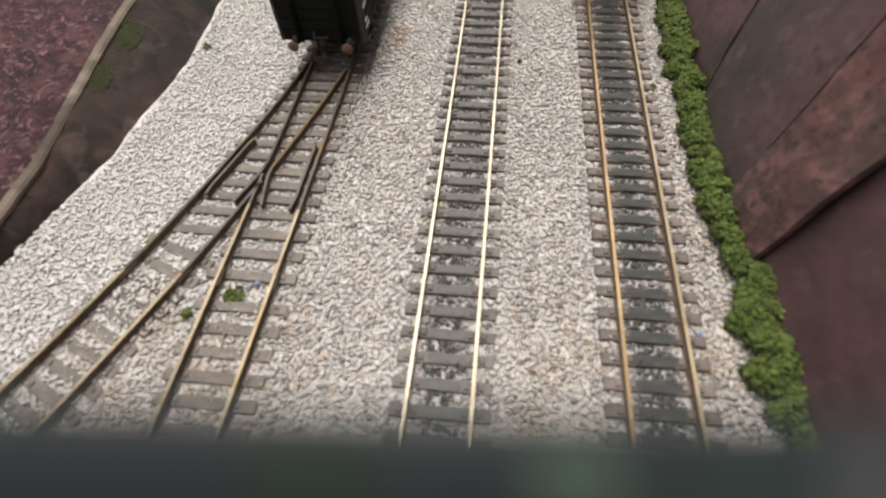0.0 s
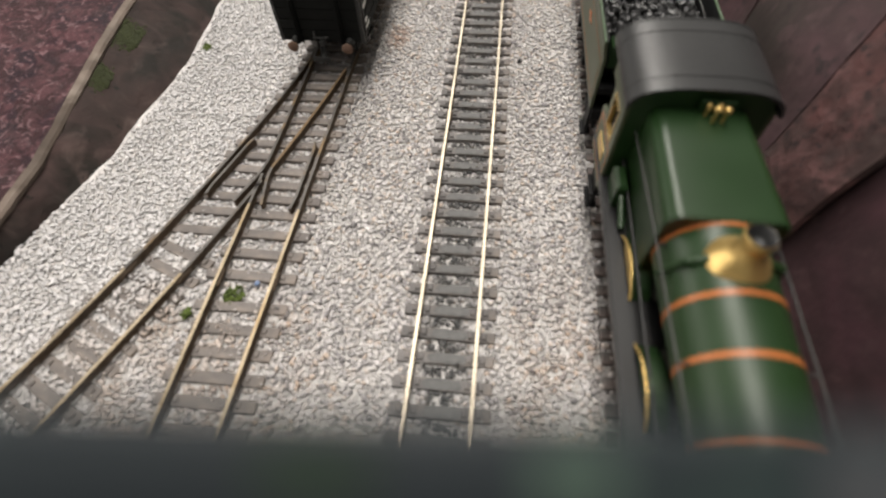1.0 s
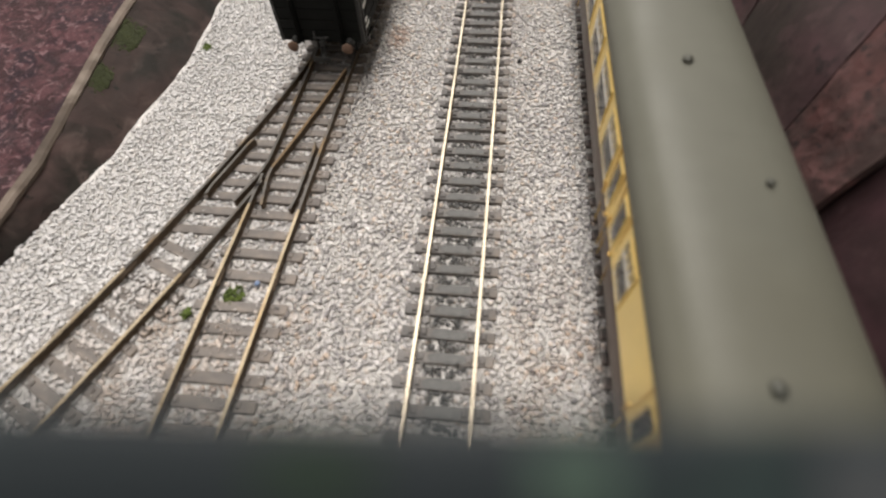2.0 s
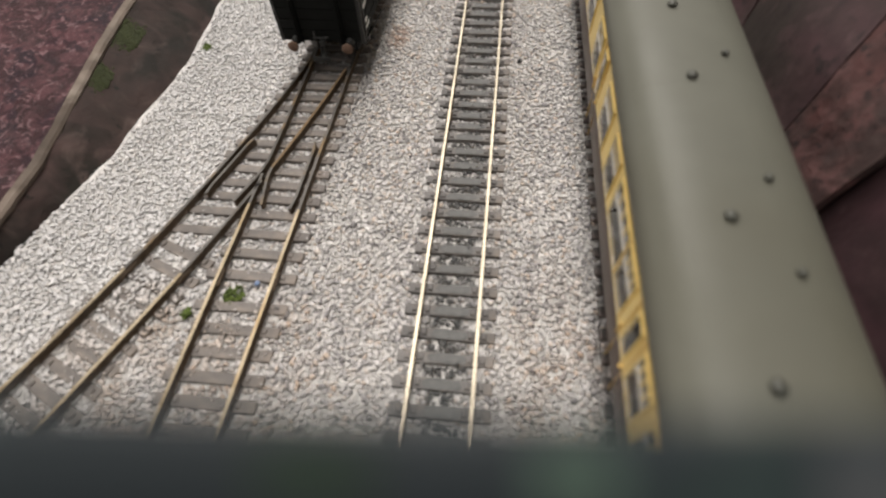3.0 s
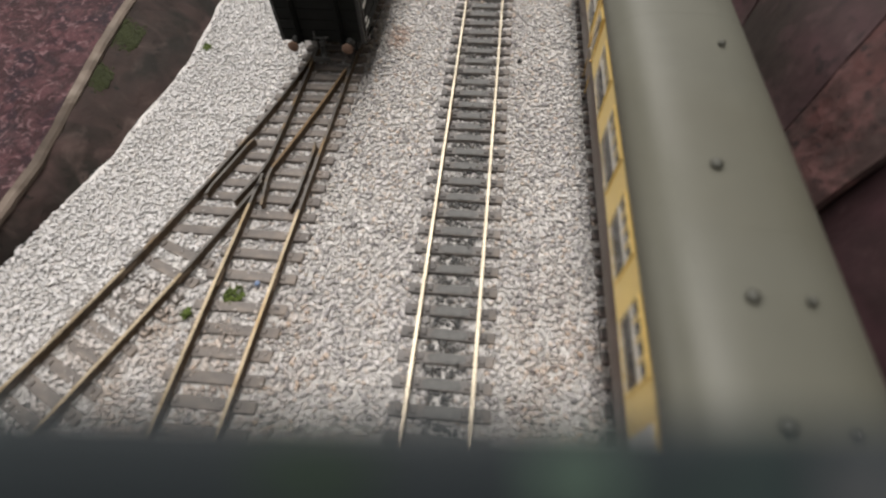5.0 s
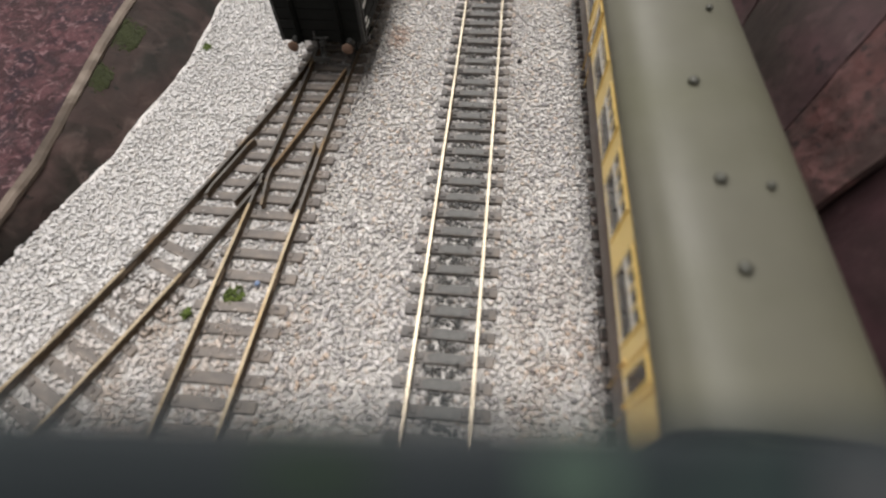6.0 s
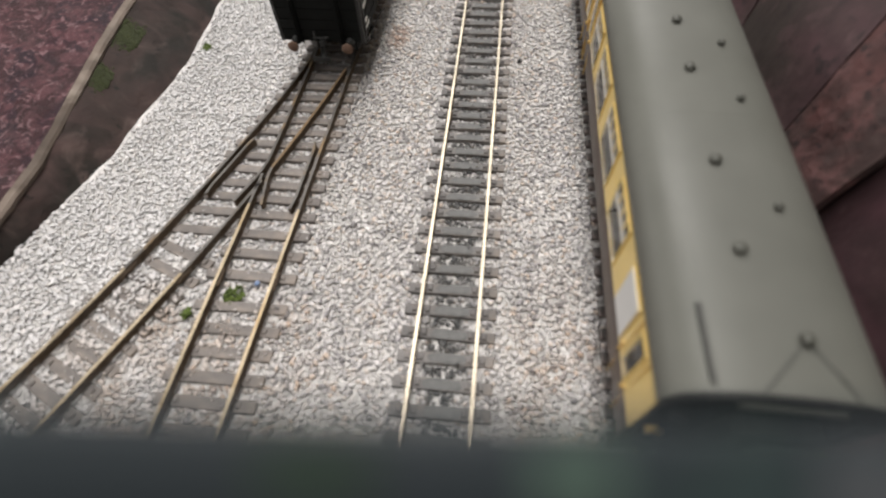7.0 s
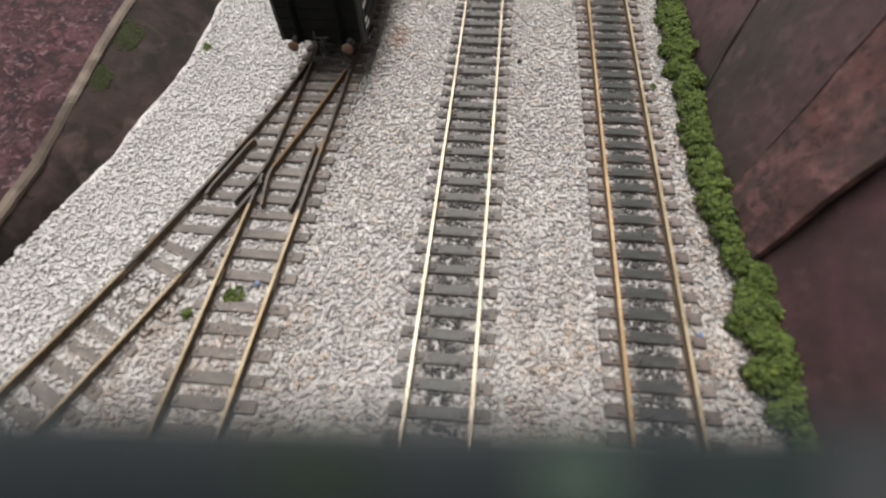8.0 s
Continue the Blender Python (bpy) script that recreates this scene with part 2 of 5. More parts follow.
ground = Shape()
xs = [-420, -300, -230] + list(range(-170, 121, 5)) + [200, 350, 600]
ys = [-2250, -1200, -350, -150] + list(range(-60, 301, 6)) + [450, 1000, 2450]
ground.add([(x, y, bed_height(x, y) - 0.5) for y in ys for x in xs],
           [(j * len(xs) + i, j * len(xs) + i + 1, (j + 1) * len(xs) + i + 1, (j + 1) * len(xs) + i) for j in range(len(ys) - 1) for i in range(len(xs) - 1)], 0, True)
tagged(part("ground", ground, BED), "pale grey stony trackbed of a model railway", "ground", kind="structure")

# rails of the turnout, as centre lines in mm


def main_right(y):
    return -59.2 + 0.0135 * (y - 20)


def main_left(y):
    return main_right(y) - 16.6


def outer_left(y):
    """The diverging route's outer rail: straight at the toe, then a curve to the near left."""
    d = max(0.0, 163 - y)
    return -75.0 - 0.2 * d - 0.0008 * d * d


def inner_right(y):
    d = max(0.0, 163 - y)
    return outer_left(y) + 16.5 * math.sqrt(1 + (0.2 + 0.0016 * d) ** 2) - (1.2 if d == 0 else 0)


def on_rail(x, y):
    for c in (-15.3, 0.9, 38.8, 55.4, main_left(y), main_right(y)):
        if abs(x - c) < 1.1:
            return True
    return abs(x - outer_left(y)) < 1.2 or (abs(x - inner_right(y)) < 1.2 and x < -60)


SLEEPERS = []                           # (track, x, y, half length, turn, share buried under stone)
for k in range(-20, 29):
    SLEEPERS.append((3, 47.4, 81.9 + 6.58 * k - 0.006 * k * k, 13.8, 0.9, 0.03))
for k in range(26):
    SLEEPERS.append((2, -7.1, 126.6 - 6.88 * k, 12.8, 0.6, 0.03))     # short of the rail joint
    if k < 21:
        SLEEPERS.append((2, -7.1, 144.2 + 6.75 * k, 12.8, 0.6, 0.03))  # past it
for y in (132.4, 138.2):
    SLEEPERS.append((2, -7.1, y, 12.8, 0.6, 0.03))
TIMBERS = [162.3, 156.1, 149.8, 143.3, 136.8, 130.4, 124.1, 117.7, 111.3, 104.9, 98.6, 92.6, 86.3, 78.5]   # under the crossing
TIMBERS = [162.3 + 6.4 * k for k in range(12, 0, -1)] + TIMBERS
for y in TIMBERS:
    a = outer_left(y) - (5.2 if y > 105 else 3.4 if y > 90 else 1.0)
    SLEEPERS.append((1, (a - 53.2) / 2, y, (-53.2 - a) / 2, 0.2, 0.03))
for y, left, hide in ((71.3, -79.0, 0.1), (63.6, -80.5, 0.05), (53.6, -80.5, 0.12), (46.6, -79.0, 0.25), (39.8, -80.4, 0.22), (33.0, -80.2, 0.1), (26.6, -80.2, 0.08), (19.6, -80, 0.1), (12.6, -80, 0.1), (5.6, -80, 0.1), (-1.4, -80, 0.1)):
    SLEEPERS.append((1, (left - 53.2) / 2, y, (-53.2 - left) / 2, 0.5, hide))
for x, y, hide in ((-80.2, 66.0, 0.04), (-82.2, 59.4, 0.04), (-85.0, 54.0, 0.85), (-87.4, 48.6, 0.75), (-89.4, 43.0, 0.7), (-91.0, 37.4, 0.35), (-93.0, 31.4, 0.3), (-94.8, 25.2, 0.15), (-96.6, 19.2, 0.1), (-98.4, 13.0, 0.1), (-100.4, 6.8, 0.1)):
    lean = math.atan(0.2 + 0.0016 * (163 - y))
    SLEEPERS.append((4, x - 12.6 * math.cos(lean), y + 12.6 * math.sin(lean), 12.6, -math.degrees(lean), hide))

PLACED = [(x, y, math.cos(radians(r)), math.sin(radians(r)), h, hide) for _, x, y, h, r, hide in SLEEPERS]


BINS = {}
for one in PLACED:
    for b in range(int(one[1] // 8) - 2, int(one[1] // 8) + 3):
        BINS.setdefault(b, []).append(one)


def on_sleeper(x, y):
    """The share of stone on the sleeper at a place, or None beside the sleepers."""
    for sx, sy, c, s, h, hide in BINS.get(int(y // 8), ()):
        dx, dy = x - sx, y - sy
        if abs(dx * c + dy * s) < h and abs(dy * c - dx * s) < 1.7:
            return hide
    return None


BANK_FOOT = [(-152, -20), (-147.5, 40), (-144, 58.5), (-141.6, 71.3), (-137, 86.8), (-131.8, 104), (-127.9, 137.6), (-126.4, 164.8), (-129.5, 210), (-132, 300)]


def bank_foot(y):
    for (x0, y0), (x1, y1) in zip(BANK_FOOT, BANK_FOOT[1:]):
        if y <= y1:
            return x0 + (x1 - x0) * (y - y0) / (y1 - y0)
    return -131


def stones():
    """Crushed chips scattered over the trackbed as one mesh."""
    rng = np.random.default_rng(4)
    base = np.array([(1, 0, 0), (-1, 0, 0), (0, 1, 0), (0, -1, 0), (0, 0, 1), (0, 0, -1), (.6, .6, .55), (-.6, -.6, .55)], float)
    tri = np.array([(0, 2, 6), (2, 4, 6), (4, 0, 6), (1, 3, 7), (3, 4, 7), (4, 1, 7), (2, 1, 4), (3, 0, 4), (2, 0, 5), (1, 2, 5), (3, 1, 5), (0, 3, 5)])
    places = []
    step = 1.03
    y = -12.0
    while y < 262:
        x = -165.0
        while x < 84:
            px, py = x + rng.uniform(-0.75, 0.75), y + rng.uniform(-0.75, 0.75)
            x += step
            if px < -120 and px < bank_foot(py) - 0.6 + 0.5 * noise.noise(Vector((py * 0.2, 0, 0))):
                continue
            if on_rail(px, py):
                continue
            sl = on_sleeper(px, py)
            if sl is not None and rng.random() > sl:
                continue
            size = rng.uniform(0.45, 1.0)
            if sl is not None and sl < 0.5:
                size *= 0.55
            lift = TOP + (0.0 if px < -50 else 0.3) if sl is not None else bed_height(px, py) + rng.uniform(-0.12, 0.22)
            places.append((px, py, lift, size))
        y += step
    p = np.array(places)
    k = len(p)
    sq = rng.uniform(0.45, 1.3, (k, 1, 3)) * p[:, 3][:, None, None]
    v = base[None] * rng.uniform(0.75, 1.2, (k, 8, 1)) * sq
    a, b = rng.uniform(0, 2 * np.pi, k), rng.uniform(-0.7, 0.7, k)
    ca, sa, cb, sb = np.cos(a), np.sin(a), np.cos(b), np.sin(b)
    z0 = np.zeros(k)
    rz = np.stack([np.stack([ca, -sa, z0], 1), np.stack([sa, ca, z0], 1), np.stack([z0, z0, z0 + 1], 1)], 1)
    rx = np.stack([np.stack([z0 + 1, z0, z0], 1), np.stack([z0, cb, -sb], 1), np.stack([z0, sb, cb], 1)], 1)
    v = np.einsum("kij,kjl,knl->kni", rz, rx, v) * np.array([1.12, 1.12, 0.5]) + p[:, None, :3]
    faces = (tri[None] + 8 * np.arange(k)[:, None, None]).reshape(-1, 3)
    me = bpy.data.meshes.new("ballast")
    me.vertices.add(8 * k)
    me.vertices.foreach_set("co", (v.reshape(-1) * 0.001).astype(np.float32))
    me.loops.add(faces.size)
    me.loops.foreach_set("vertex_index", faces.reshape(-1).astype(np.int32))
    me.polygons.add(len(faces))
    me.polygons.foreach_set("loop_start", np.arange(0, faces.size, 3, dtype=np.int32))
    me.update(calc_edges=True)
    me.validate()
    return me


tagged(part("ballast", stones(), BALLAST), "loose pale grey and tan crushed stone ballast", "ballast", kind="stuff")


# ---- tracks ----
def rail_profile(c):
    return [(c - 0.6, TOP), (c + 0.6, TOP), (c + 0.6, TOP + 0.3), (c + 0.28, TOP + 0.5), (c + 0.28, -0.85), (c + 0.48, -0.65),
            (c + 0.48, -0.08), (c + 0.38, 0), (c - 0.38, 0), (c - 0.48, -0.08), (c - 0.48, -0.65), (c - 0.28, -0.85), (c - 0.28, TOP + 0.5), (c - 0.6, TOP + 0.3)]


def rail_line(points, head, name, parent, label=""):
    """A rail swept along points (x, y) in mm; its head has another finish than its sides."""
    s = Shape()
    n = 14
    prof = rail_profile(0)
    rings = []
    for i, (x, y) in enumerate(points):
        x0, y0 = points[max(0, i - 1)]
        x1, y1 = points[min(len(points) - 1, i + 1)]
        d = Vector((x1 - x0, y1 - y0)).normalized()
        rings += [(x + u * d.y, y - u * d.x, z) for u, z in prof]
    for i in range(len(points) - 1):
        for j in range(n):
            s.add([rings[i * n + j], rings[i * n + (j + 1) % n], rings[(i + 1) * n + (j + 1) % n], rings[(i + 1) * n + j]], [(0, 1, 2, 3)], 1 if 6 <= j <= 8 else 0)
    for i in (0, len(points) - 1):
        s.add(rings[i * n:(i + 1) * n], [tuple(range(n))], 0)
    return part(name, s, [RAIL_SIDE, head], parent, label)


def sleeper_mesh(half, rails, name, oily):
    s = Shape().box(-half, half, -1.6, 1.6, -1.7, 0, 0, 0.22)
    for r in rails:
        for d in (-1.75, 1.75):
            s.box(r + d - 0.75, r + d + 0.75, -0.85, 0.85, -0.02, 0.62, 0, 0.25)
    me = s.mesh(name)
    me.materials.append(oily)
    return me


def oil_mesh(half, deep):
    """A thin irregular oily crust that lies on the middle of a sleeper."""
    s = Shape()
    n = 18
    ring = []
    for i in range(n):
        a = 2 * math.pi * i / n
        ring.append((half * math.copysign(abs(math.cos(a)) ** 0.6, math.cos(a)) * random.uniform(0.86, 1.06), deep * math.copysign(abs(math.sin(a)) ** 0.6, math.sin(a)) * random.uniform(0.86, 1.04)))
    s.add([(x, y, -0.05) for x, y in ring] + [(0.96 * x, 0.94 * y, 0.08) for x, y in ring],
          [tuple(range(n, 2 * n))] + [(i, (i + 1) % n, (i + 1) % n + n, i + n) for i in range(n)])
    return s.mesh("oil_patch")


tracks = {2: thing("railway_track", "straight model railway track with bright rails and stained grey sleepers", "track", group="tracks"),
          3: thing("railway_track", "straight model railway track with bronze rails and oily brown sleepers", "track", group="tracks"),
          1: thing("railway_turnout", "model railway turnout with dull steel rails and grey sleepers", "track", group="tracks")}
shared = {2: sleeper_mesh(12.8, (-8.2, 8.0), "sleeper", SLEEPER), 3: sleeper_mesh(13.8, (-8.5, 8.1), "sleeper", SLEEPER_OIL), 4: sleeper_mesh(12.6, (-8.0, 8.4), "sleeper", SLEEPER_SIDING)}
oils = {2: [oil_mesh(5.2, 1.5) for _ in range(5)], 3: [oil_mesh(7.2, 1.72) for _ in range(6)]}
for number, finish in ((2, OIL_THIN), (3, OIL)):
    for o in oils[number]:
        o.materials.append(finish)
for kind, x, y, half, turn, hide in SLEEPERS:
    if kind == 1:
        timber = Shape().box(-half, half, -1.6, 1.6, -1.7, 0, 0, 0.22)
        for line in (main_left, main_right, outer_left, inner_right):
            c = line(y) - x
            if -half + 2 < c < half - 2 and (line in (main_left, main_right) or y > 76):
                for d in (-1.6, 1.6):
                    timber.box(c + d - 0.6, c + d + 0.6, -0.7, 0.7, -0.02, 0.5, 0, 0.2)
        me = timber.mesh("sleeper")
        me.materials.append(SLEEPER_SIDING)
    else:
        me = shared[kind]
    low = -0.35 if kind == 1 and y < 60 or kind == 4 else 0
    sl = part("sleeper", me, [], tracks[1 if kind == 4 else kind], m=mm(x, y, TOP + low + random.uniform(-0.08, 0.05), 0, 0, turn + random.uniform(-0.8, 0.8)))
    if kind in (2, 3):
        part("oil_patch", random.choice(oils[kind]), [], sl, m=mm(random.uniform(-0.6, 0.6), random.uniform(-0.1, 0.1), 0.0, 0, 0, random.choice((0, 180))))


def straight(x, y0, y1):
    return [(x, y0), (x, (y0 + y1) / 2), (x, y1)]


for c in (-15.4, 0.85):
    rail_line(straight(c, -420, 640), RAIL_TOP, "rail", tracks[2])
for number, x, y0, y1, near in ((2, -7.1, -420, 640, 12.9), (3, 47.4, -1950, 2200, 13.8)):
    row = Shape()
    y = y0 + 3
    while y < y1 - 3:
        if not -50 < y < 262:
            row.box(x - near, x + near, y - 1.6, y + 1.6, TOP - 1.7, TOP)
        y += 6.8
    tagged(part("sleeper_row", row, SLEEPER, tracks[number]), kind="stuff")
for c, head in ((38.8, RAIL_GOLD), (55.4, RAIL_BRASS)):
    rail_line(straight(c, -1950, 2200), head, "rail", tracks[3])
T = tracks[1]
step_line = lambda f, y0, y1, n: [(f(y0 + (y1 - y0) * i / n), y0 + (y1 - y0) * i / n) for i in range(n + 1)]
rail_line(step_line(main_right, 87.1, 430, 12), RAIL_DARK, "stock_rail", T)
rail_line(step_line(main_right, -200, 87, 8), RAIL_BRASS, "stock_rail", T, "bright brass-coloured rail end")
rail_line(step_line(outer_left, 61.1, 260, 40), RAIL_DARK, "stock_rail", T)
rail_line(step_line(outer_left, -160, 61, 24), RAIL_BRASS, "stock_rail", T, "bright brass-coloured rail end")
rail_line(step_line(main_left, 108, 250, 6), RAIL_DARK, "closure_rail", T)
rail_line(step_line(inner_right, 104, 158, 16), RAIL_RUST, "closure_rail", T, "rust-stained curved closure rail")
rail_line(step_line(main_left, 88.1, 101, 3), RAIL_DARK, "crossing_rail", T)
rail_line(step_line(main_left, -200, 88, 6), RAIL_BRASS, "crossing_rail", T, "bright brass-coloured rail end")
rail_line(step_line(inner_right, 61.1, 98, 12), RAIL_DARK, "crossing_rail", T)
rail_line(step_line(inner_right, -160, 61, 24), RAIL_BRASS, "crossing_rail", T, "bright brass-coloured rail end")
rail_line([(inner_right(104), 104), (-72.6, 100), (-72.0, 95), (-71.0, 88)], RAIL_DARK, "wing_rail", T)
rail_line([(main_left(108), 108), (-75.6, 102), (-77.2, 97), (-80.4, 88.5)], RAIL_DARK, "wing_rail", T)
rail_line([(-61.0, 117), (-60.4, 114), (-60.7, 92), (-61.4, 87)], RAIL_DARK, "check_rail", T)
rail_line([(outer_left(y) + 2.4 + (0.5 if y in (91, 117) else 0), y) for y in (91, 95, 100, 105, 110, 114, 117)], RAIL_DARK, "check_rail", T)


def fishplate(x, y, parent, lean=0.0):
    """A pair of joint bars on the sides of a rail, with their bolts."""
    f = Shape()
    for side in (-1, 1):
        f.box(side * 0.62 - 0.22, side * 0.62 + 0.22, -3.2, 3.2, -1.9, -0.75, 0, 0.12)
        for b in (-2.2, -0.8, 0.8, 2.2):
            f.box(side * 0.95 - 0.14, side * 0.95 + 0.14, b - 0.25, b + 0.25, -1.6, -1.1)
    part("fishplate", f, RAIL_SIDE, parent, m=mm(x, y, 0, 0, 0, lean))


for line, y in ((main_left, 61.5), (main_right, 61.5), (outer_left, 61.1), (inner_right, 61.1)):
    fishplate(line(y), y, T, math.degrees(math.atan2(line(y - 1) - line(y + 1), 2.0)))
for x in (-15.4, 0.85):
    fishplate(x, 135.4, tracks[2])


# ---- rock cutting, moss and the far bank ----
def slab(points, thick, seed, nx=14, ny=18, rough=1.1, belly=0.0):
    """A rough slab between four corners (foot near, foot far, top far, top near), thickened backwards."""
    a, b, c, d = [Vector(p) for p in points]
    nrm = (b - a).cross(d - a).normalized()
    if nrm.x > 0:
        nrm = -nrm
    s = Shape()
    front = []
    for j in range(ny + 1):
        for i in range(nx + 1):
            u, v = i / nx, j / ny
            p = a.lerp(b, u).lerp(d.lerp(c, u), v)
            edge = min(1.0, 6 * min(u, 1 - u, v + 0.1, 1 - v))
            h = rough * (noise.noise(p * 0.05 + Vector((seed, 0, 0))) + 0.5 * noise.noise(p * 0.14)) + 0.35 * noise.noise(p * 0.5)
            front.append(p + nrm * (h + 0.6 * edge + belly * math.sin(math.pi * u)))
    k = len(front)
    back = [p - nrm * thick for p in front]
    idx = lambda i, j: j * (nx + 1) + i
    fs = [(idx(i, j), idx(i + 1, j), idx(i + 1, j + 1), idx(i, j + 1)) for j in range(ny) for i in range(nx)]
    rim = [idx(i, 0) for i in range(nx)] + [idx(nx, j) for j in range(ny)] + [idx(i, ny) for i in range(nx, 0, -1)] + [idx(0, j) for j in range(ny, 0, -1)]
    s.add(front + back, fs, 0, True)
    s.add(front + back, [tuple(i + k for i in f[::-1]) for f in fs], 0, True)
    s.add(front + back, [(rim[i], rim[i] + k, rim[(i + 1) % len(rim)] + k, rim[(i + 1) % len(rim)]) for i in range(len(rim))], 0)
    return s


cutting = thing("rock_cutting", "dark red-brown rock cutting of overlapping leaning slabs", "rock face", kind="structure")
part("rock_slab", slab([(75, -60, -6), (79, 96, -6), (105, 113, 75), (100, -90, 75)], 3, 1, 18, 14), ROCK_NEAR, cutting, "smooth purplish slab")
part("rock_slab", slab([(74.0, 79.9, -6), (74.2, 104.5, -6), (99.5, 125.6, 75), (99.0, 91.3, 75)], 2.0, 7, 16, 20), ROCK_RED, cutting, "slab with reddish grainy patches")
part("rock_slab", slab([(76.0, 107.0, -6), (76.0, 151.5, -6), (101.2, 192.5, 75), (101.2, 128.4, 75)], 3, 7, 16, 14, 0.8, 1.6), ROCK, cutting)
part("rock_slab", slab([(78.6, 157.2, -6), (80, 300, -6), (108, 340, 75), (103.2, 198.6, 75)], 3, 23, 16, 14, 0.8), ROCK, cutting)
# added backing that blocks light behind the slabs, so their gaps stay dark
part("rock_core", slab([(84, -60, -8), (86, 310, -8), (112, 345, 74), (110, -90, 74)], 2, 31, 10, 8), ROCK, cutting)
part("cutting_top", Shape().box(99, 300, -95, 345, 66, 72, 0, 1.0), FLOCK, cutting, "red flocked ground above the cutting")


def moss_clump(seed, w, l, h, lump=1.8, blobs=0):
    """Foam foliage: torn lumps heaped together, or several knobs each made of small torn lumps."""
    rng = random.Random(seed)
    s = Shape()
    ico = bmesh.new()
    bmesh.ops.create_icosphere(ico, subdivisions=1, radius=1.0)
    vs = [v.co.copy() for v in ico.verts]
    fs = [[v.index for v in f.verts] for f in ico.faces]
    ico.free()
    spots = []
    for _ in range(blobs):
        a, r = rng.uniform(0, 6.283), 0.72 * math.sqrt(rng.random())
        x, y, k = w * r * math.cos(a), l * r * math.sin(a), rng.uniform(0.36, 0.56) * w
        z = h * (0.30 + 0.42 * (1 - r * r)) * rng.uniform(0.7, 1.1)
        spots.append((x, y, z, k * 0.45))
        for _ in range(int(9 * k * k / lump)):
            d = Vector((rng.gauss(0, 1), rng.gauss(0, 1), rng.gauss(0.35, 0.9))).normalized() * k * rng.uniform(0.72, 1.04)
            spots.append((x + d.x * 1.1, y + d.y, max(-1.0, z + 0.85 * d.z), rng.uniform(0.55, 1.2) * lump))
    if not blobs:
        for _ in range(int(30 + w * l)):
            a, r = rng.uniform(0, 6.283), math.sqrt(rng.random())
            spots.append((w * r * math.cos(a), l * r * math.sin(a), h * (1 - r * r) * rng.uniform(0.35, 1.0), rng.uniform(0.5, 1.25) * lump))
    for x, y, z, k in spots:
        tilt = Euler((rng.uniform(-1, 1), rng.uniform(-1, 1), rng.uniform(0, 6))).to_matrix()
        sq = Vector((k * rng.uniform(0.8, 1.6), k * rng.uniform(0.7, 1.1), k * rng.uniform(0.45, 0.9)))
        s.add([tilt @ Vector((v.x * sq.x, v.y * sq.y, v.z * sq.z)) * rng.uniform(0.7, 1.3) + Vector((x, y, z)) for v in vs], fs)
    return s


FOOT = [(20, 76), (38, 73.5), (57, 72.5), (70, 73), (93, 71), (115, 71), (145, 71.5), (161, 70), (190, 71), (220, 73)]


def foot(y):
    for (y0, x0), (y1, x1) in zip(FOOT, FOOT[1:]):
        if y <= y1:
            return x0 + (x1 - x0) * (y - y0) / (y1 - y0)
    return 73


y, k = 22.0, 0
while y < 262:
    wide = 4.4 + 1.6 * ((k * 37) % 10) / 10
    if 45 < y < 74:
        wide += 1.4
    tagged(part("moss_clump", moss_clump(100 + k, wide * 1.2, 5.6, 7.0, 0.95, 6), MOSS, m=mm(foot(y) + (5.0 if y < 76 else 2.2) + random.uniform(-0.8, 0.8), y, -5.2)),
           "bright green foam moss clump at the rock foot", "moss", "moss along the cutting")
    y += 6.4 + 0.8 * ((k * 53) % 7) / 7
    k += 1
for x, y, w, label in ((-70.0, 57.2, 2.6, "small dark green moss tuft between the rails"), (-81.4, 50.2, 1.2, "tiny moss tuft on the ballast"),
                       (-123.5, 172, 2.4, "olive moss tuft at the bank foot"), (60.6, 160.4, 1.0, "tiny moss tuft on the ballast")):
    tagged(part("moss_tuft", moss_clump(int(w * 77 + y), w, w * 1.1, 1.3, 0.75), MOSS, m=mm(x, y, -3.6)), label, "moss", "moss tufts")
BLUE_CHIP = material("blue_chip", (0.22, 0.30, 0.48), 0.7)
tagged(part("stone_chip", Shape().turn((0, 0, 0), [(0.1, -0.6), (0.9, -0.3), (1.0, 0.2), (0.5, 0.7), (0.05, 0.8)], 0, 7), material("dark_chip", (0.02, 0.02, 0.022), 0.6), m=mm(9.6, 172.5, -2.9)),
       "single near-black stone on the ballast", "stone")
for x, y in ((-64.2, 61.2), (60.0, 57.4)):
    tagged(part("stone_chip", Shape().turn((0, 0, 0), [(0.1, -0.5), (0.8, -0.3), (0.9, 0.1), (0.5, 0.5), (0.05, 0.55)], 0, 6), BLUE_CHIP, m=mm(x, y, -2.7, 8, -12, 30)), "tiny pale blue stone chip on the ballast", "stone")

BANK_TOP = [(-153, -20, 4), (-149, 35, 5), (-147.2, 55, 5.2), (-146, 70, 5.5), (-145.6, 93, 6), (-146, 121, 10), (-147.3, 148, 13), (-148.5, 178, 15), (-151, 215, 16), (-155, 300, 16)]


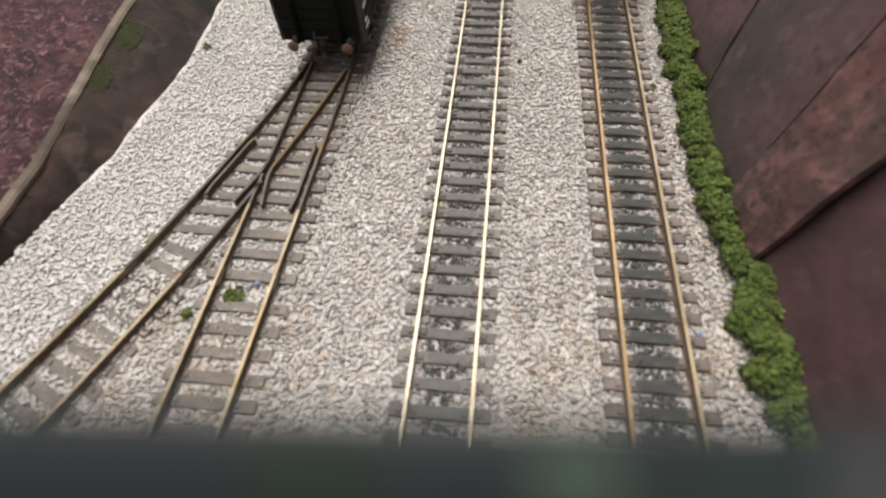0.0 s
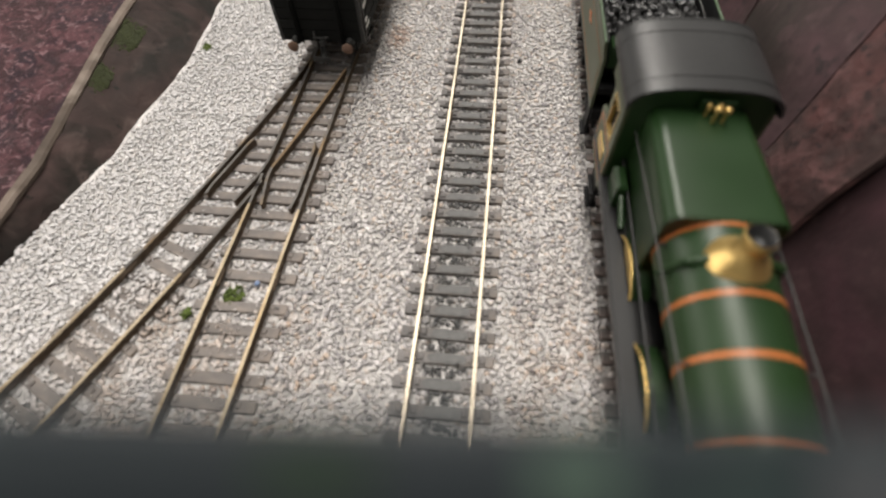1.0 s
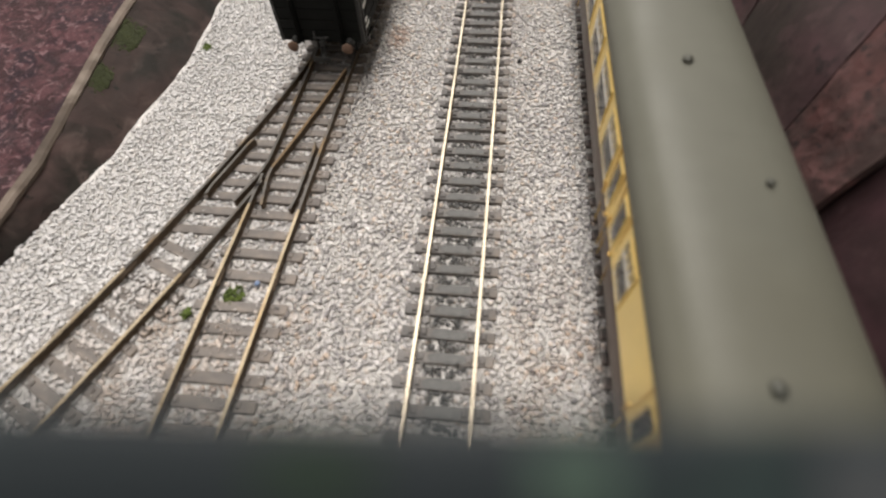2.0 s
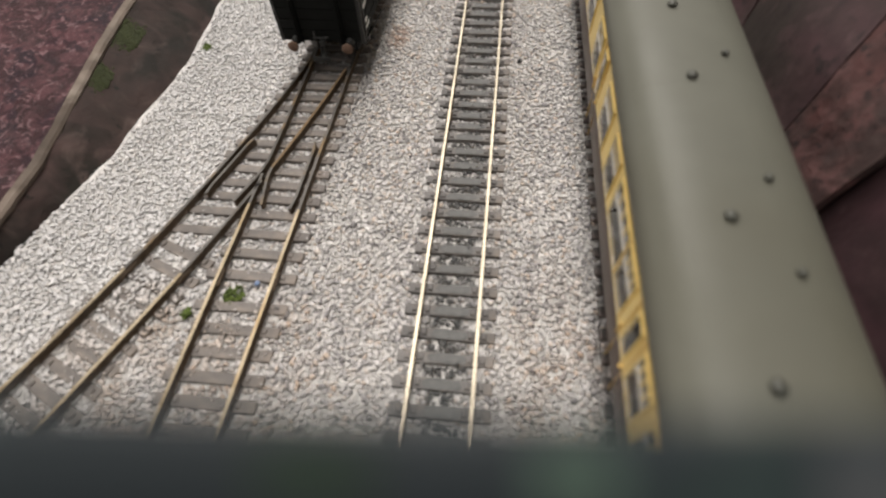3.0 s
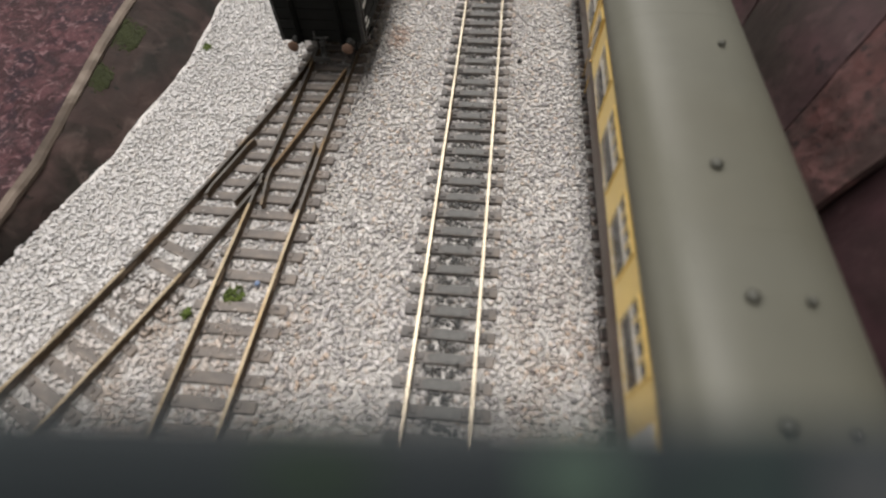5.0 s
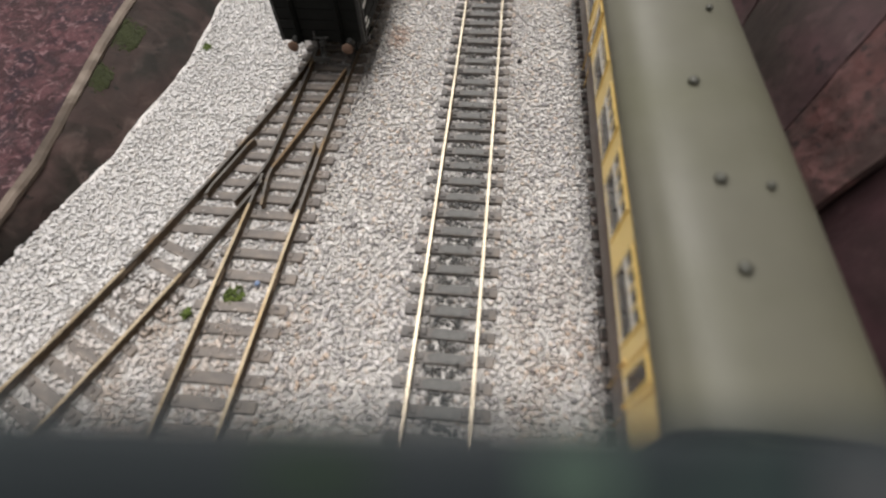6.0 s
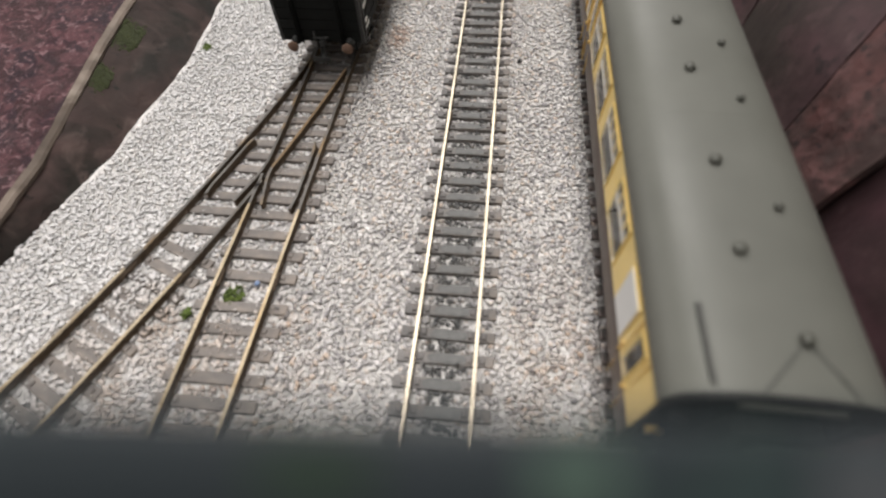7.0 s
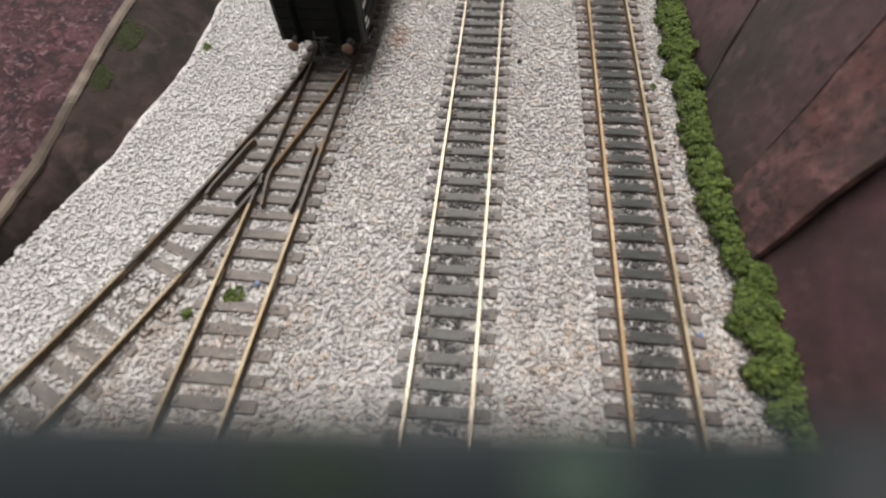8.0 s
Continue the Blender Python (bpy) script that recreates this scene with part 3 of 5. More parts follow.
def bank():
    bk = thing("retaining_bank", "dark brown earthy bank with a worn grey-brown coping edge", "embankment", kind="structure")
    s, c, r = Shape(), Shape(), Shape()
    def fine(rows, n=10):
        out = []
        for a, b in zip(rows, rows[1:]):
            out += [tuple(p + (q - p) * i / n for p, q in zip(a, b)) for i in range(n)]
        return out + [rows[-1]]
    lo, hi = fine(BANK_FOOT), fine(BANK_TOP)
    rows = 14
    vs = []
    for (x, y), (u, w, z) in zip(lo, hi):
        for j in range(rows + 1):
            t = j / rows
            p = Vector((x + (u - x) * t, y + (w - y) * t, -6 + (z + 6) * t))
            bulge = 1.4 * noise.noise(p * 0.05) + 0.8 * noise.noise(p * 0.16) + 0.4 * noise.noise(p * 0.4)
            vs.append((p.x + bulge + 0.8 * math.sin(3.14 * t), p.y, p.z))
    n = rows + 1
    s.add(vs, [(i * n + j, (i + 1) * n + j, (i + 1) * n + j + 1, i * n + j + 1) for i in range(len(lo) - 1) for j in range(rows)], 0, True)
    part("bank_face", s, BANK, bk)
    ring = [(0.9, -1.2), (1.1, 0.1), (0.3, 0.8), (-2.3, 0.9), (-3.0, 0.2), (-3.0, -1.5)]
    vs = []
    for i, (u, w, z) in enumerate(hi):
        jx = 0.45 * noise.noise(Vector((i * 0.3, 0, 5)))
        vs += [(u + a + jx, w, z + b + 0.2 * noise.noise(Vector((i * 0.6, b, a)))) for a, b in ring]
    n = len(ring)
    c.add(vs, [(i * n + j, (i + 1) * n + j, (i + 1) * n + (j + 1) % n, i * n + (j + 1) % n) for i in range(len(hi) - 1) for j in range(n)], 0, False)
    part("coping", c, COPING, bk, "worn grey-brown card edge")
    vs = []
    cols = 24
    for i, (u, w, z) in enumerate(hi):
        for j in range(cols + 1):
            d = 2.0 + 3.2 * j + 0.35 * j * j
            p = Vector((u - d, w, z - 0.9))
            vs.append((p.x, p.y, p.z + 0.10 * d * (1 - j / 60) + (1.2 * noise.noise(p * 0.09) + 0.5 * noise.noise(p * 0.3)) * min(1, j / 2)))
    n = cols + 1
    r.add(vs, [(i * n + j, (i + 1) * n + j, (i + 1) * n + j + 1, i * n + j + 1) for i in range(len(hi) - 1) for j in range(cols)], 0, True)
    part("flock_mat", r, FLOCK, bk, "mottled maroon and pink flocked mat")
    rng = random.Random(12)
    for y0, y1, lo_t, hi_t in ((148, 167, 0.72, 0.97), (126, 141, 0.74, 0.97)):
        stain = Shape()
        for _ in range(int(42 * (y1 - y0))):
            y, t = y0 + (y1 - y0) * (rng.random() + rng.random()) / 2, lo_t + (hi_t - lo_t) * rng.random()
            k = next((q for q in range(len(lo) - 2) if lo[q + 1][1] + (hi[q + 1][1] - lo[q + 1][1]) * t > y), len(lo) - 2)
            (x0, w0), (x1, w1, z1) = lo[k], hi[k]
            p = Vector((x0 + (x1 - x0) * t, y, -6 + (z1 + 6) * t))
            swell = 1.4 * noise.noise(p * 0.05) + 0.8 * noise.noise(p * 0.16) + 0.4 * noise.noise(p * 0.4) + 0.8 * math.sin(3.14 * t)
            a, b, c2 = p.x + swell, y, p.z
            r = rng.uniform(0.3, 0.7) * (1.0 if abs(y - (y0 + y1) / 2) < (y1 - y0) * 0.35 else 0.6)
            stain.turn((a + 0.05, b, c2), [(r, -0.3), (r * 0.85, 0.06), (r * 0.3, 0.13), (0.03, 0.14)], 0, 7)
        part("moss_patch", stain, MOSS_DARK, bk, "thin dark green moss stain")


MOSS_DARK = material("moss_dark", (0.040, 0.047, 0.017), 0.95, vary=0.4, scale=900, bump=0.5)
bank()

# ---- the ledge before the lens ----
ledge = thing("foreground_ledge", "dark blue-green painted ledge close before the view", "ledge", VIEW @ mm(0, -3.93, -11.2) @ pose(0, 0, 0, 0, 0, 178.5))
bar = Shape()
bar.add([(x, y, z) for x in (-60, 60) for y, z in ((0.25, 0.0), (0.0, -0.25), (0.15, -0.7), (2.5, -2.6), (30, -4), (30, 0.4), (1.6, 0.3))],
        [(i, i + 1, i + 8, i + 7) for i in range(6)] + [(6, 0, 7, 13), (0, 6, 5, 4, 3, 2, 1), (7, 8, 9, 10, 11, 12, 13)])
part("ledge_bar", bar, NEAR_PAINT, ledge)
# blocks added only to give the ledge its paler and greener areas
part("trim_block", Shape().box(-4.0, -2.1, 0.55, 1.9, 0.28, 0.5), material("tone_grey_green", (0.052, 0.084, 0.066), 0.7, vary=0.2, scale=300), ledge, "pale grey-green area added on the ledge")
part("trim_block", Shape().box(1.6, 4.2, 0.6, 2.0, 0.28, 0.45), material("tone_green", (0.012, 0.026, 0.016), 0.7, vary=0.2, scale=300), ledge, "dark green area added on the ledge")
part("trim_block", Shape().box(-12.5, -8.6, 0.35, 2.4, 0.28, 0.5), material("tone_grey", (0.045, 0.050, 0.055), 0.7, vary=0.2, scale=300), ledge, "grey area added on the ledge")

# ---- rolling stock ----
BLACK = material("satin_black", (0.006, 0.006, 0.0065), 0.55, vary=0.3, scale=400, bump=0.08, spec=0.2)
SMOKEBOX = material("smokebox_black", (0.011, 0.011, 0.0115), 0.42, vary=0.15, scale=300, bump=0.06)
GREEN = material("loco_green", (0.011, 0.033, 0.008), 0.38, vary=0.1, scale=150, bump=0.03)
GREEN_PALE = material("tender_green", (0.066, 0.080, 0.043), 0.42, vary=0.12, scale=150, bump=0.04, spots=[((0.082, 0.092, 0.055), 60, 0.5, 0.7)])
ORANGE = material("orange_lining", (0.42, 0.13, 0.035), 0.4, vary=0.1, scale=300, bump=0.03)
RED = material("buffer_beam_red", (0.75, 0.03, 0.012), 0.4, vary=0.1, scale=300, bump=0.05)
CAB_ROOF = material("cab_roof_grey", (0.024, 0.024, 0.0245), 0.42, vary=0.12, scale=120, bump=0.12, bump_scale=900)
DECK = material("tank_deck_grey", (0.016, 0.016, 0.0165), 0.7, vary=0.15, scale=200, bump=0.1)
BRASS = material("brass", (0.66, 0.46, 0.17), 0.3, 0.75, vary=0.1, scale=300, bump=0.03)
COPPER = material("copper", (0.62, 0.16, 0.06), 0.35, 0.7, vary=0.15, scale=300, bump=0.03)
STEEL = material("steel", (0.45, 0.45, 0.44), 0.35, 0.9, vary=0.15, scale=400, bump=0.05)
WHITE = material("white_lettering", (0.75, 0.74, 0.70), 0.6, vary=0.1, scale=400, bump=0.03)
ROOF = material("coach_roof_grey", (0.105, 0.104, 0.083), 0.54, vary=0.06, scale=140, bump=0.05, spots=[((0.094, 0.091, 0.069), 18, 0.45, 0.7)])
ROOF_OLIVE = material("coach_roof_olive", (0.102, 0.098, 0.074), 0.54, vary=0.08, scale=140, bump=0.05, spots=[((0.090, 0.088, 0.059), 22, 0.45, 0.68)])
ROOF_COOL = material("coach_roof_cool", (0.104, 0.104, 0.090), 0.54, vary=0.08, scale=140, bump=0.05, spots=[((0.094, 0.094, 0.080), 20, 0.45, 0.7)])
STRIP = material("roof_strip_grey", (0.050, 0.050, 0.045), 0.55, vary=0.15, scale=400, bump=0.05)
VENT = material("roof_vent_grey", (0.060, 0.060, 0.049), 0.5, vary=0.15, scale=400, bump=0.05)
CREAM = material("coach_cream", (0.70, 0.52, 0.19), 0.38, vary=0.07, scale=200, bump=0.04)
CHOC = material("coach_chocolate", (0.055, 0.032, 0.022), 0.42, vary=0.15, scale=200, bump=0.04)
INTERIOR = material("coach_interior", (0.62, 0.44, 0.40), 0.7, vary=0.35, scale=160, bump=0.2, spots=[((0.62, 0.30, 0.20), 90, 0.52, 0.62), ((0.42, 0.34, 0.36), 70, 0.5, 0.62)])
SEAT = material("coach_seat", (0.25, 0.10, 0.07), 0.8, vary=0.3, scale=500, bump=0.2)
TABLE = material("coach_ledge_white", (0.60, 0.57, 0.51), 0.5, vary=0.08, scale=300, bump=0.03)
FROST = material("frosted_pane", (0.62, 0.61, 0.60), 0.5, vary=0.06, scale=200, bump=0.03)
PATCH = material("worn_grey_patch", (0.26, 0.26, 0.25), 0.6, vary=0.2, scale=300, bump=0.05)
LID = material("filler_lid_grey", (0.055, 0.055, 0.056), 0.6, vary=0.15, scale=300, bump=0.08)
COAL = material("coal", (0.040, 0.040, 0.041), 0.24, vary=0.4, scale=900, bump=0.4, island=0.6)
TYRE = material("wheel_steel", (0.10, 0.095, 0.09), 0.45, 0.6, vary=0.2, scale=500, bump=0.06)


def glass():
    m = bpy.data.materials.new("window_glass")
    m.use_nodes = True
    n, l = m.node_tree.nodes, m.node_tree.links
    mix, clear, shine, fres = n.new("ShaderNodeMixShader"), n.new("ShaderNodeBsdfTransparent"), n.new("ShaderNodeBsdfGlossy"), n.new("ShaderNodeFresnel")
    shine.inputs["Roughness"].default_value = 0.05
    clear.inputs[0].default_value = (0.97, 0.97, 0.96, 1)
    fres.inputs[0].default_value = 1.45
    l.new(fres.outputs[0], mix.inputs[0])
    l.new(clear.outputs[0], mix.inputs[1])
    l.new(shine.outputs[0], mix.inputs[2])
    l.new(mix.outputs[0], n["Material Output"].inputs[0])
    return m


GLASS = glass()
CENTRE = 47.2          # the running track's middle
WHEELS = []            # (object, local place, radius)


def wheelset(parent, y, r, half=7.2, name="wheelset"):
    s = Shape()
    for side in (-1, 1):
        s.turn((0, 0, 0), [(0.8, side * (half + 1.6)), (r * 0.8, side * (half + 1.6)), (r * 0.82, side * (half + 2.0)), (r, side * (half + 2.0)), (r, side * half), (r + 0.7, side * half), (r + 0.7, side * (half - 0.6)), (0.8, side * (half - 0.6))], 0, 24, "x")
        for k in range(8):
            a = k * math.pi / 4
            s.tube((side * (half + 1.7), 1.0 * math.cos(a), 1.0 * math.sin(a)), (side * (half + 1.7), r * 0.82 * math.cos(a), r * 0.82 * math.sin(a)), 0.35, None, 0, 5)
    s.tube((-half - 2.4, 0, 0), (half + 2.4, 0, 0), 0.8, None, 0, 10)
    ob = part(name, s, TYRE, parent, m=mm(0, y, r))
    WHEELS.append((ob, y, r))
    return ob


def bogie(parent, y, gap=33.0, r=6.6):
    s = Shape()
    for side in (-1, 1):
        x = side * 12.4
        s.box(x - 0.7, x + 0.7, y - 22, y + 22, 6.5, 9.6)
        s.box(x - 1.1, x + 1.1, y - 7, y + 7, 2.2, 7)
        for a in (-gap / 2, gap / 2):
            s.box(x - 1.6, x + 1.6, y + a - 2.3, y + a + 2.3, 4.2, 9.0, 0, 0.6)
            s.box(x - 1.0, x + 1.0, y + a - 6.0, y + a + 6.0, 7.8, 8.8)
    s.box(-12, 12, y - 5, y + 5, 7.5, 10)
    part("bogie_frame", s, BLACK, parent)
    for a in (-gap / 2, gap / 2):
        wheelset(parent, y + a, r)


def roof_arc(half, edge, apex, n=18):
    """From the one cantrail over the top to the other: an ellipse-like roof with tighter shoulders."""
    out = []
    for i in range(n + 1):
        a = math.pi * (1 - i / n)
        out.append((half * math.copysign(abs(math.cos(a)) ** 0.69, math.cos(a)), edge + (apex - edge) * abs(math.sin(a)) ** 0.84))
    return out


def coach(length, windows, vents, piped=(True, True), boxes=(), label="", rear_x=3.2, roof=None):
    """windows: (start, end, kind) behind the leading end, d for a door light and g for an obscured pane."""
    c = thing("railway_coach", label, "coach", group="coaches of the train")
    L = length
    HW, SILL, WLO, WHI, CANT, APEX = 17.1, 23.2, 24.0, 37.4, 39.5, 48.0
    # roof shell
    arc = roof_arc(17.25, CANT, APEX)
    inner = [(x * 0.95, z - 0.8) for x, z in arc][::-1]
    part("roof", Shape().prism(arc + inner, 0, L, 0, True), roof or ROOF, c)
    for side in (-1, 1):
        part("cantrail_gutter", Shape().prism([(side * 16.7, CANT - 0.3), (side * 17.2, CANT - 0.25), (side * 17.2, CANT + 0.15), (side * 16.8, CANT + 0.3)], 0, L), VENT, c)
    # sides: lower panel, then the cream band pierced by the windows
    for side in (-1, 1):
        low = Shape().prism([(side * 15.9, 11.5), (side * 16.5, 15), (side * HW, 20), (side * HW, SILL), (side * (HW - 0.9), SILL), (side * 15.0, 11.5)], 0, L)
        part("lower_panel", low, CHOC, c)
        band = Shape()
        def strip(y0, y1, z0, z1):
            t0, t1 = (z0 - SILL) / (CANT - SILL), (z1 - SILL) / (CANT - SILL)
            xa, xb = HW - 0.55 * t0 * t0, HW - 0.55 * t1 * t1
            band.prism([(side * xa, z0), (side * xb, z1), (side * (xb - 0.9), z1), (side * (xa - 0.9), z0)], y0, y1)
        strip(0, L, SILL + 0.02, WLO)
        strip(0, L, WHI, CANT)
        at = 0.0
        for a, b, kind in windows:
            strip(at, a, WLO, WHI)
            at = b
        strip(at, L, WLO, WHI)
        part("window_band", band, CREAM, c, "cream painted upper panel")
        for a, b, kind in windows:
            x = side * (HW - 0.25)
            fr = Shape()
            for y0, y1, z0, z1 in ((a, a + 0.45, WLO, WHI), (b - 0.45, b, WLO, WHI), (a + 0.45, b - 0.45, WLO, WLO + 0.45), (a + 0.45, b - 0.45, WHI - 0.45, WHI)):
                fr.box(x - 0.45, x + 0.32, y0, y1, z0, z1)
            if kind == "w":
                for k in range(1, 4):
                    y = a + (b - a) * k / 4
                    fr.box(x - 0.45, x + 0.25, y - 0.3, y + 0.3, WHI - 4.6, WHI - 0.45)
            w = part("window", fr, CREAM, c)
            if kind == "w":
                part("ventilator_bar", Shape().box(x - 0.45, x + 0.3, a + 0.45, b - 0.45, WHI - 5.6, WHI - 4.5), TABLE, w, "white ventilator bar")
            if kind == "w":
                part("sill_strip", Shape().box(x - 0.4, x + 0.42, a + 0.3, b - 0.3, WLO + 0.1, WLO + 0.75), TABLE, w, "white sill strip")
            pane = part("pane", Shape().box(x - 0.6, x - 0.4, a + 0.3, b - 0.3, WLO + 0.3, WHI - 0.3), FROST if kind == "g" else GLASS, w)
            pane.visible_shadow = kind == "g"
            if kind == "d":
                part("door_panel", Shape().box(x - 0.3, x + 0.2, a + 0.3, b - 0.3, WLO + 0.3, WLO + 2.4).box(x - 0.3, x + 0.2, a + 0.3, b - 0.3, WHI - 2.6, WHI - 0.3), CREAM, w)
                dr = Shape()
                for y in (a - 1.6, b + 1.6):
                    dr.box(side * (HW + 0.02), side * (HW - 0.4), y - 0.12, y + 0.12, 12, WHI + 2)
                dr.box(side * (HW - 0.2), side * (HW + 0.5), b + 2.3, b + 2.7, 22.4, 26.5)
                dr.box(side * (HW - 0.2), side * (HW + 0.8), a - 0.9, a - 0.2, 23.2, 24.0)
                part("door_furniture", dr, BRASS, c, "brass door handle and grab rail")
    # floor, partitions, seats
    part("underframe", Shape().box(-15.2, 15.2, 1.0, L - 1.0, 10.2, 12.2).box(-14, 14, L * 0.36, L * 0.44, 4, 10.2, 0, 0.8).box(-13, 13, L * 0.54, L * 0.60, 4.5, 10.2, 0, 0.8).tube((-12.5, L * 0.3, 8), (-12.5, L * 0.7, 6), 0.5).tube((12.5, L * 0.3, 8), (12.5, L * 0.7, 6), 0.5), BLACK, c)
    part("floor_panel", Shape().box(-15, 15, 1.2, L - 1.2, 12.3, 13.0), INTERIOR, c)
    ins = Shape()
    y = 16.0
    while y < L - 12:
        ins.box(-14.0, 15.2, y - 0.4, y + 0.4, 13, 37)
        y += 25.4
    ins.box(-14.5, -14.0, 3, L - 3, 13, 37)
    ins.box(-15.3, 15.3, 2.0, 2.8, 13, 38).box(-15.3, 15.3, L - 2.8, L - 2.0, 13, 38)
    part("partition", ins, INTERIOR, c, "brown compartment partitions")
    ledge_strip = Shape().box(-16.1, -14.6, 3, L - 3, 24.4, 25.3)
    part("window_ledge", ledge_strip, TABLE, c, "white inner window ledge")
    # ends with gangway
    for y, d in ((0.0, -1), (L, 1)):
        prof = [(-16.2, 11.5), (16.2, 11.5), (16.7, 24)] + [(x * 0.99, z - 0.3) for x, z in arc[::-1]] + [(-16.7, 24)]
        e = Shape().prism(prof, y + d * 0.02, y + d * 0.9)
        for z in (17, 22, 27, 32, 37):
            e.box(-14.5, -12.2, y + d * 0.9, y + d * 1.9, z, z + 0.5)
        e.tube((13, y + d * 1.2, 14), (13, y + d * 1.2, 40), 0.4, None, 0, 6)
        part("end_wall", e, BLACK, c)
        gw = [(-6.8, 12), (6.8, 12), (6.8, 40.5), (5.4, 42.4), (-5.4, 42.4), (-6.8, 40.5)]
        part("gangway", Shape().prism(gw, y + d * 0.9, y + d * 4.2), BLACK, c, "black corridor bellows")
        part("gangway_plate", Shape().prism([(x * 0.86, 13 + (z - 12) * 0.93) for x, z in gw], y + d * 4.25, y + d * 4.7), BLACK, c)
        if piped[0]:
            part("gangway_patch", Shape().prism([(-2.5, 33.5), (0.5, 34.2), (1.2, 33.2), (4.8, 33.6), (5.2, 38.6), (3.6, 39.4), (-2.0, 38.8), (-3.2, 36.5)], y + d * 4.7, y + d * 4.9), PATCH, c, "torn pale patch on the corridor bellows")
        part("lamp_hoop", Shape().prism([(-7.6, 45.4), (7.6, 45.4), (7.2, 46.1), (-7.2, 46.1)], y + d * 0.9, y + d * 1.5), VENT, c, "grey hood strip over the corridor")
        for side in (-1, 1):
            b = Shape().tube((side * 11.2, y + d * 0.5, 13.4), (side * 11.2, y + d * 4.2, 13.4), 1.1).turn((side * 11.2, y + d * 4.2, 13.4), [(0.1, d * 0.7), (2.0, d * 0.5), (2.2, 0), (0.4, 0)], 0, 14, "y")
            part("buffer", b, BLACK, c)
        ln = Shape().turn((-14.1, y + d * 0.9, 28.3), [(0.9, 0), (0.9, d * 1.0), (1.6, d * 1.0), (1.6, 0)], 0, 14, "y")
        if d < 0 and piped[0]:
            part("lamp_bracket", ln, BRASS, c, "small yellow ring")
        part("coupling", Shape().box(-1.6, 1.6, y, y + d * 6.0, 8.2, 9.4).box(-3.0, 3.0, y + d * 5.2, y + d * 6.0, 7.2, 9.8), BLACK, c)

    def top(x):
        k = min(range(len(arc)), key=lambda i: abs(arc[i][0] - x))
        (x0, z0), (x1, z1) = arc[max(0, min(k, len(arc) - 2))], arc[max(1, min(k + 1, len(arc) - 1))]
        return z0 + (z1 - z0) * (x - x0) / (x1 - x0)

    for x, y in vents:
        k = 0.62 if x > 2 else 0.88
        v = Shape().turn((x, y, top(x) - 0.5), [(0.55 * k, 0), (0.55 * k, 0.8), (1.35 * k, 0.8), (1.45 * k, 1.2), (1.0 * k, 1.6), (0.05, 1.75)], 0, 14)
        part("roof_vent", v, VENT, c)
    for y0, d, pipes in ((0.4, 1, piped[0]), (L - 0.4, -1, piped[1])):
        if not pipes:
            if d > 0 and windows is W_E:
                part("rain_strip", Shape().box(-4.0, -3.5, 7.5, 12, top(-3.7) - 0.6, top(-3.7) + 0.2), VENT, c, "short grey roof strip")
            continue
        x = 3.2 if d > 0 else rear_x
        yv = y0 + d * 8.4
        v = Shape().turn((x, yv, top(x) - 0.4), [(0.8, 0), (0.8, 0.8), (1.2, 0.9), (0.9, 1.4), (0.05, 1.5)], 0, 12)
        part("roof_vent", v, VENT, c, "tank filler on the roof end")
        st = Shape()
        for xa in (-4.6, 8.6):
            n = 6
            for i in range(n):
                t0, t1 = i / n, (i + 1) / n
                st.tube((x + (xa - x) * t0, yv + (y0 - yv) * t0, top(x + (xa - x) * t0) + 0.05), (x + (xa - x) * t1, yv + (y0 - yv) * t1, top(x + (xa - x) * t1) + 0.05), 0.2, None, 0, 6)
        part("filler_pipe", st, STRIP, c, "thin pipes running to the roof end")
        st = Shape()
        st.box(-11.8, -11.0, min(y0 + d * 0.8, y0 + d * 14), max(y0 + d * 0.8, y0 + d * 14), top(-11.4) - 0.8, top(-11.4) + 0.5)
        part("rain_strip", st, STRIP, c, "grey roof rain strip")
    for x, y in boxes:
        part("roof_hatch", Shape().box(x - 2.6, x + 2.6, y - 1.1, y + 1.1, top(x) - 1.5, top(x) + 0.9, 0, 0.3), VENT, c, "small grey roof box")
    for y in (60, 128, 196):
        part("roof_seam", Shape().prism([(px, pz + 0.02) for px, pz in arc] + [(px, pz - 0.3) for px, pz in arc][::-1], y, y + 0.25), roof or ROOF, c)
    bogie(c, 42)
    bogie(c, L - 42)
    return c


W_E = [(30, 36, "d"), (48, 56, "w"), (70, 75, "d"), (98, 108, "w"), (113, 119, "d"), (125, 130, "d"), (134, 147, "w"), (153, 170, "w"), (177, 194, "w"), (202, 217, "w"), (225, 235, "g"), (239, 244, "d")]
W_A = [(9, 14, "d"), (17, 28, "g"), (35, 51, "w"), (60, 76, "w"), (86, 104, "w"), (114, 131, "w"), (142, 148, "d"), (154, 168, "w"), (180, 197, "w"), (206, 223, "w"), (232, 243, "g"), (247, 253, "d")]
V_A = [(-3, 26), (6, 26), (-3, 46), (6, 46), (-3, 75), (6, 115), (-3, 152), (6, 182), (-3, 213), (6, 212), (-3, 233), (6, 232)]
W_B = [(8, 13, "d"), (20, 37, "w"), (44, 55, "w"), (58, 67, "w"), (70, 75, "d"), (80, 90.4, "w"), (91, 108, "w"), (112, 122, "w"), (129, 141, "w"), (150, 155, "d"), (160, 171, "w"), (183, 198, "w"), (210, 228, "w"), (249, 255, "d")]
V_B = [(-3, 30), (6, 40), (-3, 59), (6, 79), (-3, 90), (6, 100), (-3, 130), (6, 139), (-3, 159), (-2.5, 185), (6.5, 195), (-2.5, 216), (6, 225), (6, 235)]
